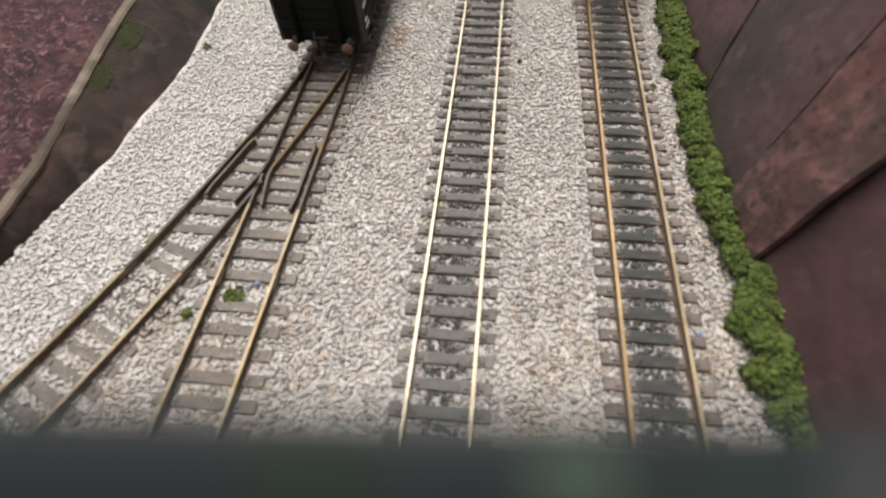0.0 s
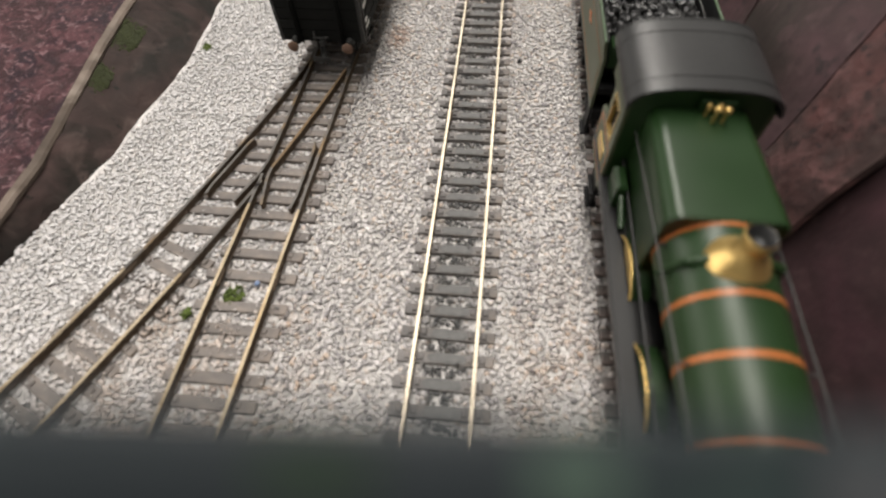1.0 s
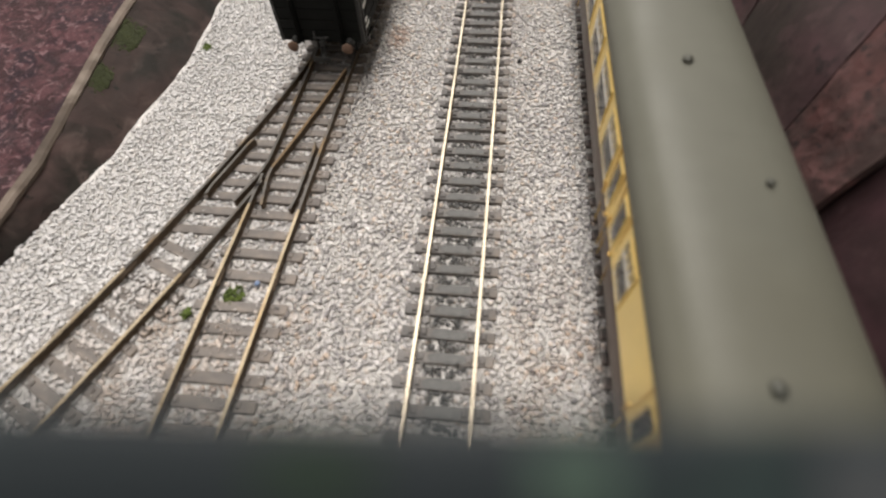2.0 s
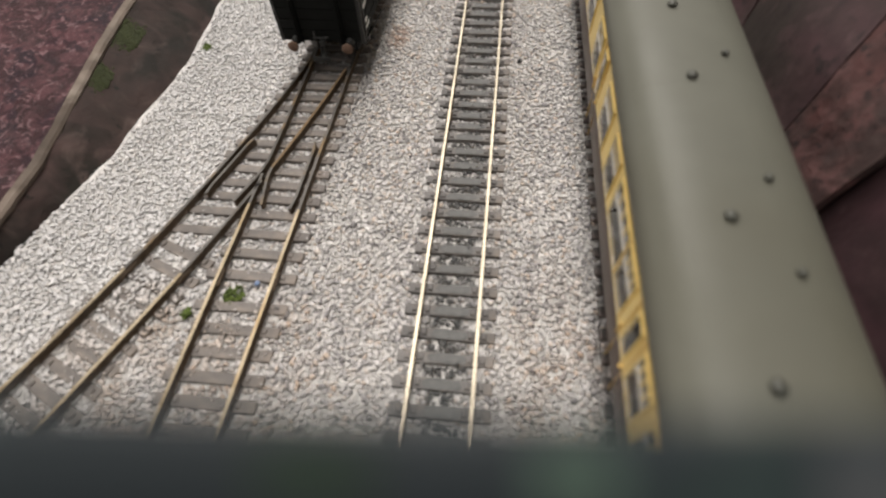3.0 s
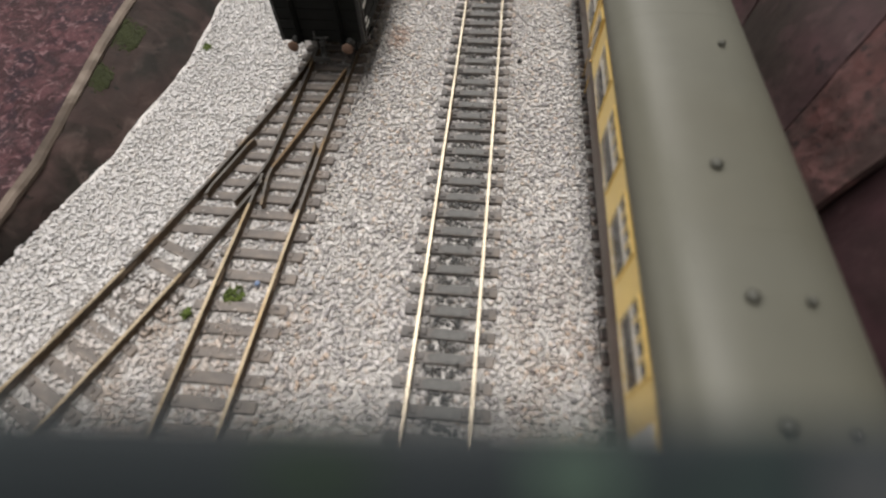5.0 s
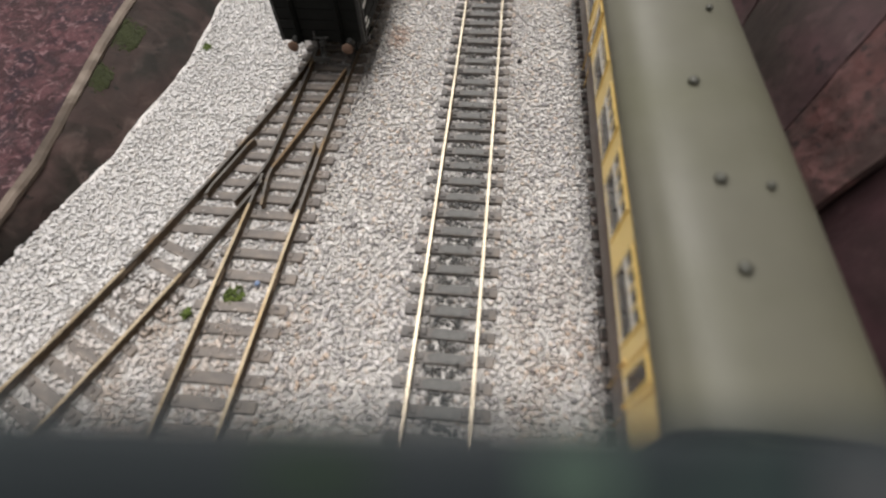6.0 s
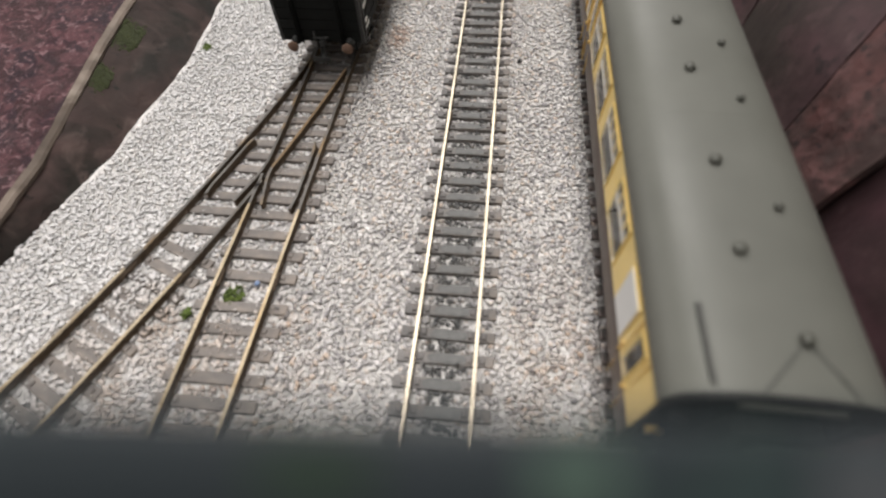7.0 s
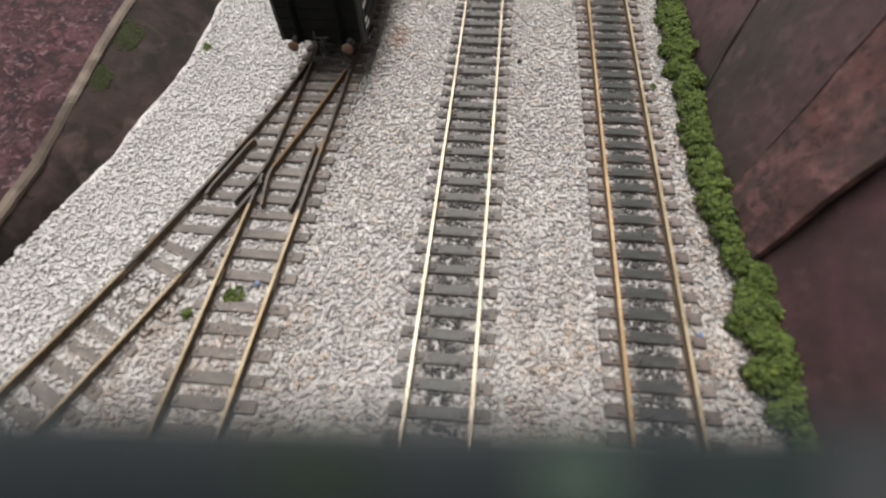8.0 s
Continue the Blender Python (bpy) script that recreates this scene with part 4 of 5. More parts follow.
W_C = [(9, 14, "d"), (20, 37, "w"), (46, 64, "w"), (71, 88, "w"), (97, 113, "w"), (120, 126, "d"), (134, 151, "w"), (159, 176, "w"), (184, 202, "w"), (209, 227, "w"), (235, 241, "d"), (244, 253, "g")]
V_C = [(-3, 26), (-3, 46), (6, 45), (-3, 75), (6, 105), (-3, 147), (6, 187), (-3, 217), (6, 217), (4, 237)]
W_D = [(8, 13, "d"), (17, 27, "g"), (35, 50, "w"), (58, 75, "w"), (82, 99, "w"), (105, 118, "w"), (122, 127, "d"), (133, 139, "d"), (144, 154, "w"), (177, 182, "d"), (189, 197, "w"), (216, 222, "d")]
V_D = [(-3, 25), (6, 35), (-3, 46), (6, 65), (-3, 75), (6, 85), (-3, 94), (6.5, 131), (-2.5, 142), (6.5, 162), (-3, 163), (-3, 192), (6, 192), (-3, 221), (6, 221)]
SAY = "chocolate and cream passenger coach with a plain grey roof"
TRAIN = [(coach(258, W_E, V_A, (False, True), (), SAY), 246), (coach(258, W_B, V_B, (True, True), (), "chocolate and cream dining coach with a plain grey roof", 0.2), 516),
         (coach(258, W_A, V_A, (True, True), (), SAY), 786), (coach(258, W_A, V_A, (True, True), (), SAY), 1056),
         (coach(258, W_C, V_C, (False, True), (), "chocolate and cream passenger coach with an olive grey roof", roof=ROOF_OLIVE), 1326), (coach(242, W_D, V_D, (True, False), [(2, 155), (3, 129)], "chocolate and cream brake coach with two small roof boxes", roof=ROOF_COOL), 1596)]


def ring_section(r, cz, cx=0.0, n=28):
    return [(cx + r * math.cos(2 * math.pi * i / n), cz + r * math.sin(2 * math.pi * i / n)) for i in range(n)]


def loft(shape, a, ya, b, yb, mat=0, cap=True):
    n = len(a)
    vs = [(x, ya, z) for x, z in a] + [(x, yb, z) for x, z in b]
    shape.add(vs, [(i, (i + 1) % n, (i + 1) % n + n, i + n) for i in range(n)], mat, True)
    if cap:
        shape.add(vs, [tuple(range(n))[::-1], tuple(range(n, 2 * n))], mat)
    return shape


def belpaire(half, lo, hi, r=3.2, n=6):
    pts = [(-half, lo), (half, lo)]
    for i in range(n + 1):
        a = math.pi / 2 * i / n
        pts.append((half - r + r * math.cos(a), hi - r + r * math.sin(a)))
    for i in range(n + 1):
        a = math.pi / 2 * (1 + i / n)
        pts.append((-half + r + r * math.cos(a), hi - r + r * math.sin(a)))
    return pts


def locomotive():
    e = thing("steam_locomotive", "lined green steam locomotive with a black smokebox and red beam", "locomotive")
    CZ = 32.6
    # frames, platform, buffer beam
    part("frame", Shape().box(-7, 7, 3, 140, 6, 17).box(-9, 9, 50, 140, 16, 19.8), BLACK, e)
    plat = Shape().box(-16.3, 16.3, 0.6, 15.4, 14.4, 15.6, 0, 0.2)
    for side in (-1, 1):
        for i in range(7):
            plat.box(side * 15.6 - 0.1, side * 15.6 + 0.1, 2 + i * 1.9, 3 + i * 1.9, 15.6, 15.75)
    plat.box(-5.2, 5.2, 4, 13.5, 15.6, 16.0, 0, 0.2)
    for i in range(-13, 14):
        if abs(i) > 5:
            plat.box(i * 1.1 - 0.14, i * 1.1 + 0.14, 2.0, 13.8, 15.58, 15.76)
    part("front_platform", plat, BLACK, e, "black chequered front platform")
    part("step_plate", Shape().add([(x, y, z) for x in (-16.4, 16.4) for y, z in ((14.6, 15.6), (15.6, 16.6), (15.9, 18.4), (16.9, 19.6), (16.9, 18.6), (15.6, 15.0))],
                                   [(0, 1, 7, 6), (1, 2, 8, 7), (2, 3, 9, 8), (3, 4, 10, 9), (4, 5, 11, 10), (0, 5, 4, 3, 2, 1), (6, 7, 8, 9, 10, 11)], 0), BLACK, e)
    for side in (-1, 1):
        part("running_plate", Shape().box(side * 16.4 if side < 0 else 6.5, -6.5 if side < 0 else 16.4, 16.6, 138, 18.7, 19.7, 0, 0.2).box(side * 16.4 - 0.3, side * 16.4 + 0.3, 16.6, 138, 17.6, 19.2), SMOKEBOX, e)
    part("buffer_beam", Shape().box(-16.6, 16.6, -0.6, 0.6, 10.0, 15.4, 0, 0.2), RED, e, "bright red buffer beam")
    for side in (-1, 1):
        b = Shape().turn((side * 11.0, -0.6, 12.9), [(2.3, 0), (2.3, -0.5), (1.7, -0.7), (1.5, -3.4), (0.9, -3.6)], 0, 16, "y")
        b.tube((side * 11.0, -3.4, 12.9), (side * 11.0, -5.0, 12.9), 0.8, None, 1, 10)
        b.turn((side * 11.0, -5.0, 12.9), [(0.3, 0.3), (1.0, 0.2), (1.1, -0.1), (0.8, -0.4), (0.05, -0.5)], 1, 18, "y")
        part("buffer", b, [RED, STEEL], e, "red buffer with a steel head")
        part("guard_lamp_iron", Shape().box(side * 12.4 - 0.4, side * 12.4 + 0.4, 1.2, 1.6, 15.6, 17.6), BLACK, e)
    hose = Shape()
    pts = [(-2.6, 0.2, 16.6), (-2.6, -1.4, 16.9), (-3.0, -2.0, 14.0), (-3.4, -2.0, 10.8), (-4.2, -1.2, 9.4)]
    for a, b in zip(pts, pts[1:]):
        hose.tube(a, b, 0.55, None, 0, 8)
    part("vacuum_hose", hose, RED, e, "red vacuum hose")
    part("coupling_hook", Shape().box(-0.6, 0.6, -2.8, -0.4, 12.2, 13.6).tube((0, -2.6, 12.6), (0.5, -2.4, 8.2), 0.5, None, 0, 8), BLACK, e)
    # smokebox, boiler
    sb = Shape()
    loft(sb, ring_section(10.6, CZ), 12.4, ring_section(10.6, CZ), 34.6)
    sb.turn((0, 12.4, CZ), [(10.6, 0), (10.4, -0.7), (8.9, -0.75), (8.8, -0.3), (0.05, -0.3)], 0, 28, "y")
    part("smokebox_door", Shape().turn((0, 12.4, CZ), [(8.75, -0.3), (8.5, -1.0), (5.0, -1.9), (0.05, -2.3)], 0, 28, "y"), BLACK, e, "black dished smokebox door")
    sb.prism([(-8.2, 19.7), (8.2, 19.7), (6.5, 26), (-6.5, 26)], 12, 31)
    part("smokebox", sb, SMOKEBOX, e, "matt black smokebox")
    part("door_dart", Shape().tube((0, 9.6, CZ), (0, 8.4, CZ), 0.5, None, 0, 8).tube((0, 8.8, CZ), (1.8, 8.8, CZ - 2.2), 0.25, None, 0, 6), STEEL, e)
    pl = Shape()
    for i in range(4):
        pl.box(-3.0 + i * 1.55, -1.9 + i * 1.55, 8.9, 9.3, CZ + 1.8, CZ + 3.4)
    part("number_plate", Shape().box(-3.8, 3.8, 9.2, 11.4, CZ + 1.2, CZ + 4.0), BLACK, e, "black plate on the smokebox door")
    part("number_bars", pl, WHITE, e, "white bars of lettering")
    bl = Shape()
    loft(bl, ring_section(9.9, CZ), 34.6, ring_section(10.9, CZ - 0.1), 87)
    part("boiler", bl, GREEN, e, "glossy green tapered boiler")
    for y in (35.2, 47.2, 60.4, 71.6, 86.4):
        r = 9.9 + (y - 34.6) / 52.4
        bd = Shape()
        loft(bd, ring_section(r + 0.10, CZ), y - 0.55, ring_section(r + 0.11, CZ), y + 0.55)
        part("boiler_band", bd, ORANGE, e, "orange lining band")
    fb = Shape()
    a, b = belpaire(11.9, 19, 44.0), belpaire(11.2, 19, 43.6)
    n = len(a)
    loft(fb, a, 87, b, 119)
    fb.add([(x * 0.97, 86.6, 19 + (z - 19) * 0.985) for x, z in a] + [(x, 87, z) for x, z in a], [(i, (i + 1) % n, (i + 1) % n + n, i + n) for i in range(n)] + [tuple(range(n))], 0, True)
    part("firebox", fb, GREEN, e, "glossy green square-shouldered firebox")
    # chimney and brass safety valve bonnet
    ch = Shape().turn((0, 23, CZ), [(7.0, 8.2), (6.4, 9.0), (5.2, 9.8), (3.7, 10.8), (3.15, 12.0), (3.05, 13.4)], 0, 24)
    ch.turn((0, 23, CZ), [(3.05, 13.4), (3.1, 14.0), (3.2, 15.0), (3.3, 15.4)], 1, 24)
    ch.turn((0, 23, CZ), [(3.3, 15.4), (3.9, 15.8), (4.0, 16.7), (3.5, 17.2), (2.7, 17.1), (2.5, 12.0), (0.05, 12.0)], 0, 24)
    part("chimney", ch, [SMOKEBOX, COPPER], e, "black chimney with a copper band")
    sv = Shape().turn((0, 78.5, CZ), [(6.0, 9.0), (5.4, 10.4), (3.9, 11.8), (2.8, 13.6), (2.5, 16.2), (2.9, 17.3), (2.6, 17.8)], 0, 24)
    sv.turn((0, 78.5, CZ), [(2.65, 17.7), (2.2, 17.6), (2.1, 15.4), (0.05, 15.4)], 1, 24)
    part("safety_valve_bonnet", sv, [BRASS, SMOKEBOX], e, "polished brass safety valve bonnet")
    part("top_feed_pipe", Shape().tube((-3, 78.5, CZ + 10.4), (-8.6, 78.8, CZ + 7.6), 1.0).tube((-8.6, 78.8, CZ + 7.6), (-11.4, 80, CZ + 1), 0.8).tube((3, 78.5, CZ + 10.4), (8.6, 78.8, CZ + 7.6), 1.0).tube((8.6, 78.8, CZ + 7.6), (11.4, 80, CZ + 1), 0.8), GREEN, e, "green feed pipes")
    for x, y in ((0.2, 116.0), (2.6, 116.0)):
        part("whistle", Shape().tube((x, y, 43.4), (x, y, 45.2), 0.3, None, 0, 8).turn((x, y, 45.2), [(0.3, 0), (0.55, 0.2), (0.55, 1.6), (0.05, 1.9)], 0, 10), BRASS, e, "small brass whistle")
    for x in (1.4, 3.4):
        part("whistle", Shape().tube((x, 114.2, 43.4), (x, 114.2, 46.2), 0.45, None, 0, 8).turn((x, 114.2, 46.2), [(0.45, 0), (0.85, 0.25), (0.85, 1.2), (0.4, 1.5), (0.05, 1.6)], 0, 12), BRASS, e, "small brass whistle")
    part("whistle_shield", Shape().box(-1.4, 6.0, 116.8, 117.3, 43.4, 47.2, 0, 0.3), GREEN, e)
    for side in (-1, 1):
        hr = Shape().tube((side * 11.3, 12, CZ + 4.2), (side * 11.9, 86, CZ + 4.2), 0.24, None, 0, 8).tube((side * 11.9, 86, CZ + 4.2), (side * 12.6, 118, CZ + 4.0), 0.24, None, 0, 8)
        for y in (14, 36, 60, 85, 104):
            hr.tube((side * 9.8, y, CZ + 4.0), (side * 11.5, y, CZ + 4.2), 0.3, None, 0, 6)
        part("handrail", hr, IRON, e)
        sp = Shape().tube((side * 8.6, 26, CZ - 2), (side * 11.8, 26.4, 20), 1.9, 2.1, 0, 14)
        part("steam_pipe", sp, BLACK, e)
        part("lubricator", Shape().tube((side * 11.4, 31.0, CZ + 4.6), (side * 10.2, 36.5, CZ + 6.2), 0.7, None, 0, 8).tube((side * 11.4, 31, CZ + 4.6), (side * 11.2, 29.6, CZ - 1), 0.5, None, 0, 8), SMOKEBOX, e)
        # cylinder with lining
        cy = Shape().tube((side * 15.4, 15.6, 10.5), (side * 15.4, 34.5, 10.5), 4.6, None, 0, 20).box(min(side * 9, side * 19.6), max(side * 9, side * 19.6), 16, 34, 10.5, 18.2, 0, 1.2)
        cy.tube((side * 15.4, 13.6, 10.5), (side * 15.4, 15.6, 10.5), 3.2, 4.2, 0, 16)
        part("cylinder", cy, BLACK, e)
        ln = Shape()
        for y in (17.4, 32.4):
            ln.box(min(side * 19.0, side * 19.95), max(side * 19.0, side * 19.95), y - 0.5, y + 0.5, 6.8, 17.2)
        part("cylinder_lining", ln, ORANGE, e, "orange lining on the cylinder")
        part("slide_bar", Shape().box(side * 13.6 - 0.6, side * 13.6 + 0.6, 34, 56, 13.2, 14.2).box(side * 13.6 - 0.6, side * 13.6 + 0.6, 34, 56, 7.2, 8.2).box(side * 13.6 - 0.9, side * 13.6 + 0.9, 44, 50, 7, 14), STEEL, e)
        part("connecting_rod", Shape().box(side * 13.9 - 0.45, side * 13.9 + 0.45, 46, 92, 9.8, 11.6), STEEL, e)
        part("coupling_rod", Shape().box(side * 12.6 - 0.4, side * 12.6 + 0.4, 60, 121, 7.6, 9.2), STEEL, e)
        # splashers
        for yc in (61.0, 89.5):
            arc = [(yc + 12.4 * math.cos(math.pi * i / 16), 11.3 + 12.6 * math.sin(math.pi * i / 16)) for i in range(17)]
            arc = [(y, z) for y, z in arc if z > 18.6]
            s = Shape()
            m = len(arc)
            x0, x1 = side * 8.4, side * 12.6
            s.add([(x0, y, z) for y, z in arc] + [(x1, y, z) for y, z in arc], [(i, i + 1, i + 1 + m, i + m) for i in range(m - 1)] + [tuple(range(m, 2 * m)), tuple(range(m))[::-1]], 0)
            part("splasher", s, GREEN, e, "green wheel splasher")
            bead = Shape()
            for (y0, z0), (y1, z1) in zip(arc, arc[1:]):
                bead.tube((x1 + side * 0.15, y0, z0), (x1 + side * 0.15, y1, z1), 0.38, None, 0, 6)
            part("splasher_beading", bead, BRASS, e, "brass splasher beading")
        part("nameplate", Shape().box(side * 12.7 - 0.15, side * 12.7 + 0.15, 84, 95, 20.6, 22.2), BRASS, e, "brass nameplate")
        gb = Shape().tube((side * 12.6, 43, 21.8), (side * 12.6, 49, 21.8), 2.3, None, 0, 14).box(side * 12.6 - 1.7, side * 12.6 + 1.7, 43.4, 48.6, 19.6, 21.5)
        part("reverser_housing", gb, GREEN, e, "small green valve housing")
        part("reach_rod", Shape().tube((side * 11.6, 49, 23), (side * 12.2, 119, 26), 0.4, None, 0, 6), SMOKEBOX, e)
        part("injector_box", Shape().box(side * 13.4 - 1.5, side * 13.4 + 1.5, 108, 116, 19.6, 27, 0, 0.8).tube((side * 13.2, 100, 21), (side * 13.2, 108, 24), 0.8), GREEN, e)
        # cab
        cab = Shape()
        x = side * 15.9
        for y0, y1, z0, z1 in ((118.5, 137, 14.5, 28.4), (118.5, 121.8, 28.4, 38.6), (129.5, 132.0, 28.4, 38.6), (118.5, 137.0, 38.6, 43.8)):
            cab.box(x - 0.5, x + 0.5, y0, y1, z0, z1)
        part("cab_side", cab, GREEN_PALE, e, "green lined cab side")
        ln = Shape()
        for y0, y1, z0, z1 in ((119.6, 136, 16.2, 16.6), (119.6, 136, 26.9, 27.3), (119.6, 120.0, 16.6, 26.9), (135.6, 136, 16.6, 26.9)):
            ln.box(x + side * 0.45 - 0.12, x + side * 0.45 + 0.12, y0, y1, z0, z1)
        part("cab_lining", ln, ORANGE, e, "orange lining")
        part("number_plate", Shape().box(x + side * 0.5 - 0.2, x + side * 0.5 + 0.2, 123.5, 132, 20, 23.6), BRASS, e, "brass cab plate")
        win = Shape()
        for y0, y1, z0, z1 in ((121.8, 122.4, 28.4, 38.6), (128.9, 129.5, 28.4, 38.6), (122.4, 128.9, 28.4, 29.0), (122.4, 128.9, 38.0, 38.6)):
            win.box(x - 0.6, x + 0.65, y0, y1, z0, z1)
        part("cab_window", win, BRASS, e, "brass cab window frame")
        part("cab_step", Shape().box(side * 15.4 - 0.6, side * 15.4 + 0.6, 121, 128, 3.5, 14.5).box(side * 15.4 - 1.6, side * 15.4 + 1.6, 120.5, 128.5, 3.2, 4.0).box(side * 15.4 - 1.6, side * 15.4 + 1.6, 120.5, 128.5, 8.6, 9.3), BLACK, e)
    front = [(-15.6, 19.5), (15.6, 19.5), (15.6, 43.6)] + [(x, z - 0.4) for x, z in roof_arc(15.6, 43.6, 49.2, 12)[::-1]] + [(-15.6, 43.6)]
    part("cab_front", Shape().prism(front, 118.6, 119.4), GREEN, e)
    part("cab_floor", Shape().box(-15, 15, 119.4, 140, 18, 19.6).box(-9, 9, 119.5, 122, 19.6, 38), BLACK, e)
    arc = roof_arc(17.1, 43.7, 50.0, 18)
    part("cab_roof", Shape().prism(arc + [(x * 0.96, z - 0.6) for x, z in arc[::-1]], 117.0, 144.0, 0, True), CAB_ROOF, e, "dark grey curved cab roof")
    for y in (121.5, 138.5, 143.4):
        part("roof_seam", Shape().prism([(x, z + 0.16) for x, z in arc] + [(x, z - 0.2) for x, z in arc[::-1]], y, y + 0.5), CAB_ROOF, e)
    rv = Shape()
    for y in (126, 137):
        for i in range(17):
            x, z = arc[1 + i]
            rv.turn((x, y, z - 0.05), [(0.22, 0), (0.18, 0.14), (0.02, 0.16)], 0, 6)
    part("roof_rivets", rv, CAB_ROOF, e)
    for y in (61.0, 89.5, 120.0):
        wheelset(e, y, 11.3, name="driving_wheelset")
    for y in (8.5, 36.0):
        wheelset(e, y, 6.1)
    return e


def coal_heap(x0, x1, y0, y1, z0, rise):
    rng = random.Random(9)
    s = Shape()
    ico = bmesh.new()
    bmesh.ops.create_icosphere(ico, subdivisions=1, radius=1.0)
    vs = [v.co.copy() for v in ico.verts]
    fs = [[v.index for v in f.verts] for f in ico.faces]
    ico.free()
    y = y0
    while y < y1:
        x = x0
        while x < x1:
            u, v = 2 * (x - x0) / (x1 - x0) - 1, 2 * (y - y0) / (y1 - y0) - 1
            z = z0 + rise * (1 - abs(u) ** 2.5) * (1 - 0.5 * abs(v) ** 2) + rng.uniform(-0.5, 0.6)
            k = rng.uniform(0.7, 1.6)
            tilt = Euler((rng.uniform(-2, 2), rng.uniform(-2, 2), rng.uniform(0, 6))).to_matrix()
            sq = [k * rng.uniform(0.6, 1.1) for _ in range(3)]
            p = Vector((x + rng.uniform(-0.6, 0.6), y + rng.uniform(-0.6, 0.6), z))
            s.add([tilt @ Vector((w.x * sq[0], w.y * sq[1], w.z * sq[2])) * rng.uniform(0.75, 1.2) + p for w in vs], fs)
            x += 1.55
        y += 1.55
    return s


def tender():
    t = thing("locomotive_tender", "green tender heaped with coal, black rear tank deck", "tender")
    Y0, Y1, YN = 146.0 - 143, 222.5 - 143, 209.0 - 143
    part("underframe", Shape().box(-15.5, 15.5, Y0 - 1, Y1, 10.5, 14.5).box(-7, 7, Y0 + 4, Y1 - 4, 5, 10.5), BLACK, t)
    for side in (-1, 1):
        x = side * 16.4
        part("side_sheet", Shape().prism([(x - side * 0.8, 14.5), (x, 14.5), (x, 32.2), (x + side * 0.8, 35.2), (x + side * 0.9, 37.2), (x + side * 0.2, 37.4), (x - side * 0.2, 35.2), (x - side * 0.8, 32)], Y0, YN), GREEN_PALE, t, "pale olive-green flared side sheet")
        part("inner_sheet", Shape().prism([(x - side * 0.86, 20), (x - side * 0.86, 32), (x - side * 0.26, 35.2), (x + side * 0.14, 37.35), (x - side * 0.15, 37.5), (x - side * 0.6, 35.2), (x - side * 1.2, 32), (x - side * 1.2, 20)], Y0 + 0.3, YN - 0.2), BLACK, t)
        part("rear_side", Shape().prism([(x - side * 0.8, 14.5), (x, 14.5), (x, 30.2), (x - side * 0.8, 30.2)], YN, Y1), GREEN_PALE, t)
        part("rim", Shape().tube((x + side * 0.55, Y0, 37.3), (x + side * 0.55, YN, 37.3), 0.42, None, 0, 8), GREEN_RIM, t, "worn light green rim")
        part("rear_rim", Shape().tube((x - side * 0.4, YN, 30.3), (x - side * 0.4, Y1, 30.3), 0.42, None, 0, 8), GREEN_RIM, t)
        part("emblem", Shape().turn((x + side * 0.05, 180 - 143, 25), [(0.05, side * 0.14), (1.7, side * 0.12), (1.9, 0)], 0, 16, "x").box(x - 0.12, x + 0.12, 176 - 143, 184 - 143, 24.4, 25.4), ORANGE, t, "faded orange emblem")
        ln = Shape()
        for z in (16.4, 29.3):
            ln.box(x - 0.1, x + 0.1, Y0 + 2, Y1 - 2, z, z + 0.35)
        for y in (Y0 + 2, Y1 - 2.4):
            ln.box(x - 0.1, x + 0.1, y, y + 0.35, 16.75, 29.3)
        part("lining", ln, LINING, t, "thin orange lining")
        fr = Shape().box(side * 13.6 - 0.5, side * 13.6 + 0.5, Y0, Y1, 6.2, 10.6)
        for y in (Y0 + 12, Y0 + 37, Y0 + 62):
            fr.box(side * 14.2 - 1.2, side * 14.2 + 1.2, y - 2.2, y + 2.2, 5.4, 9.4, 0, 0.5)
            fr.box(side * 14.2 - 0.7, side * 14.2 + 0.7, y - 6, y + 6, 9.6, 10.6)
        part("axle_frame", fr, BLACK, t)
        part("step", Shape().box(side * 15.6 - 0.5, side * 15.6 + 0.5, Y0, Y0 + 6, 4, 14).box(side * 15.6 - 1.6, side * 15.6 + 1.6, Y0 - 0.4, Y0 + 6.4, 3.6, 4.4), BLACK, t)
        part("tool_box", Shape().box(side * 9.8 - 4.6, side * 9.8 + 4.6, Y0 + 1.6, Y0 + 7.0, 28, 35.4, 0, 0.6), GREEN, t, "green tool locker")
    part("rear_sheet", Shape().box(-16.3, 16.3, Y1 - 0.8, Y1, 14.5, 30.2), GREEN_PALE, t)
    part("rear_rim", Shape().tube((-16.0, Y1 - 0.3, 30.3), (16.0, Y1 - 0.3, 30.3), 0.42, None, 0, 8), GREEN_RIM, t)
    part("tank_deck", Shape().box(-15.6, 15.6, Y0 + 49, Y1 - 0.8, 24, 27.6).box(-15.6, 15.6, Y0, Y0 + 49, 20, 22), BLACK, t, "black tank deck")
    part("deck_plate", Shape().box(-14.2, 13.8, Y0 + 51.2, Y1 - 2.2, 27.6, 28.0, 0, 0.2), DECK, t, "matt grey deck plate")
    part("coal_plate", Shape().prism([(-15.8, 22), (15.8, 22), (15.8, 34.5), (10, 36.4), (-10, 36.4), (-15.8, 34.5)], Y0 + 49.7, Y0 + 50.7), BLACK, t)
    part("front_plate", Shape().box(-15.6, 15.6, Y0 + 6.8, Y0 + 7.6, 14.5, 30), BLACK, t)
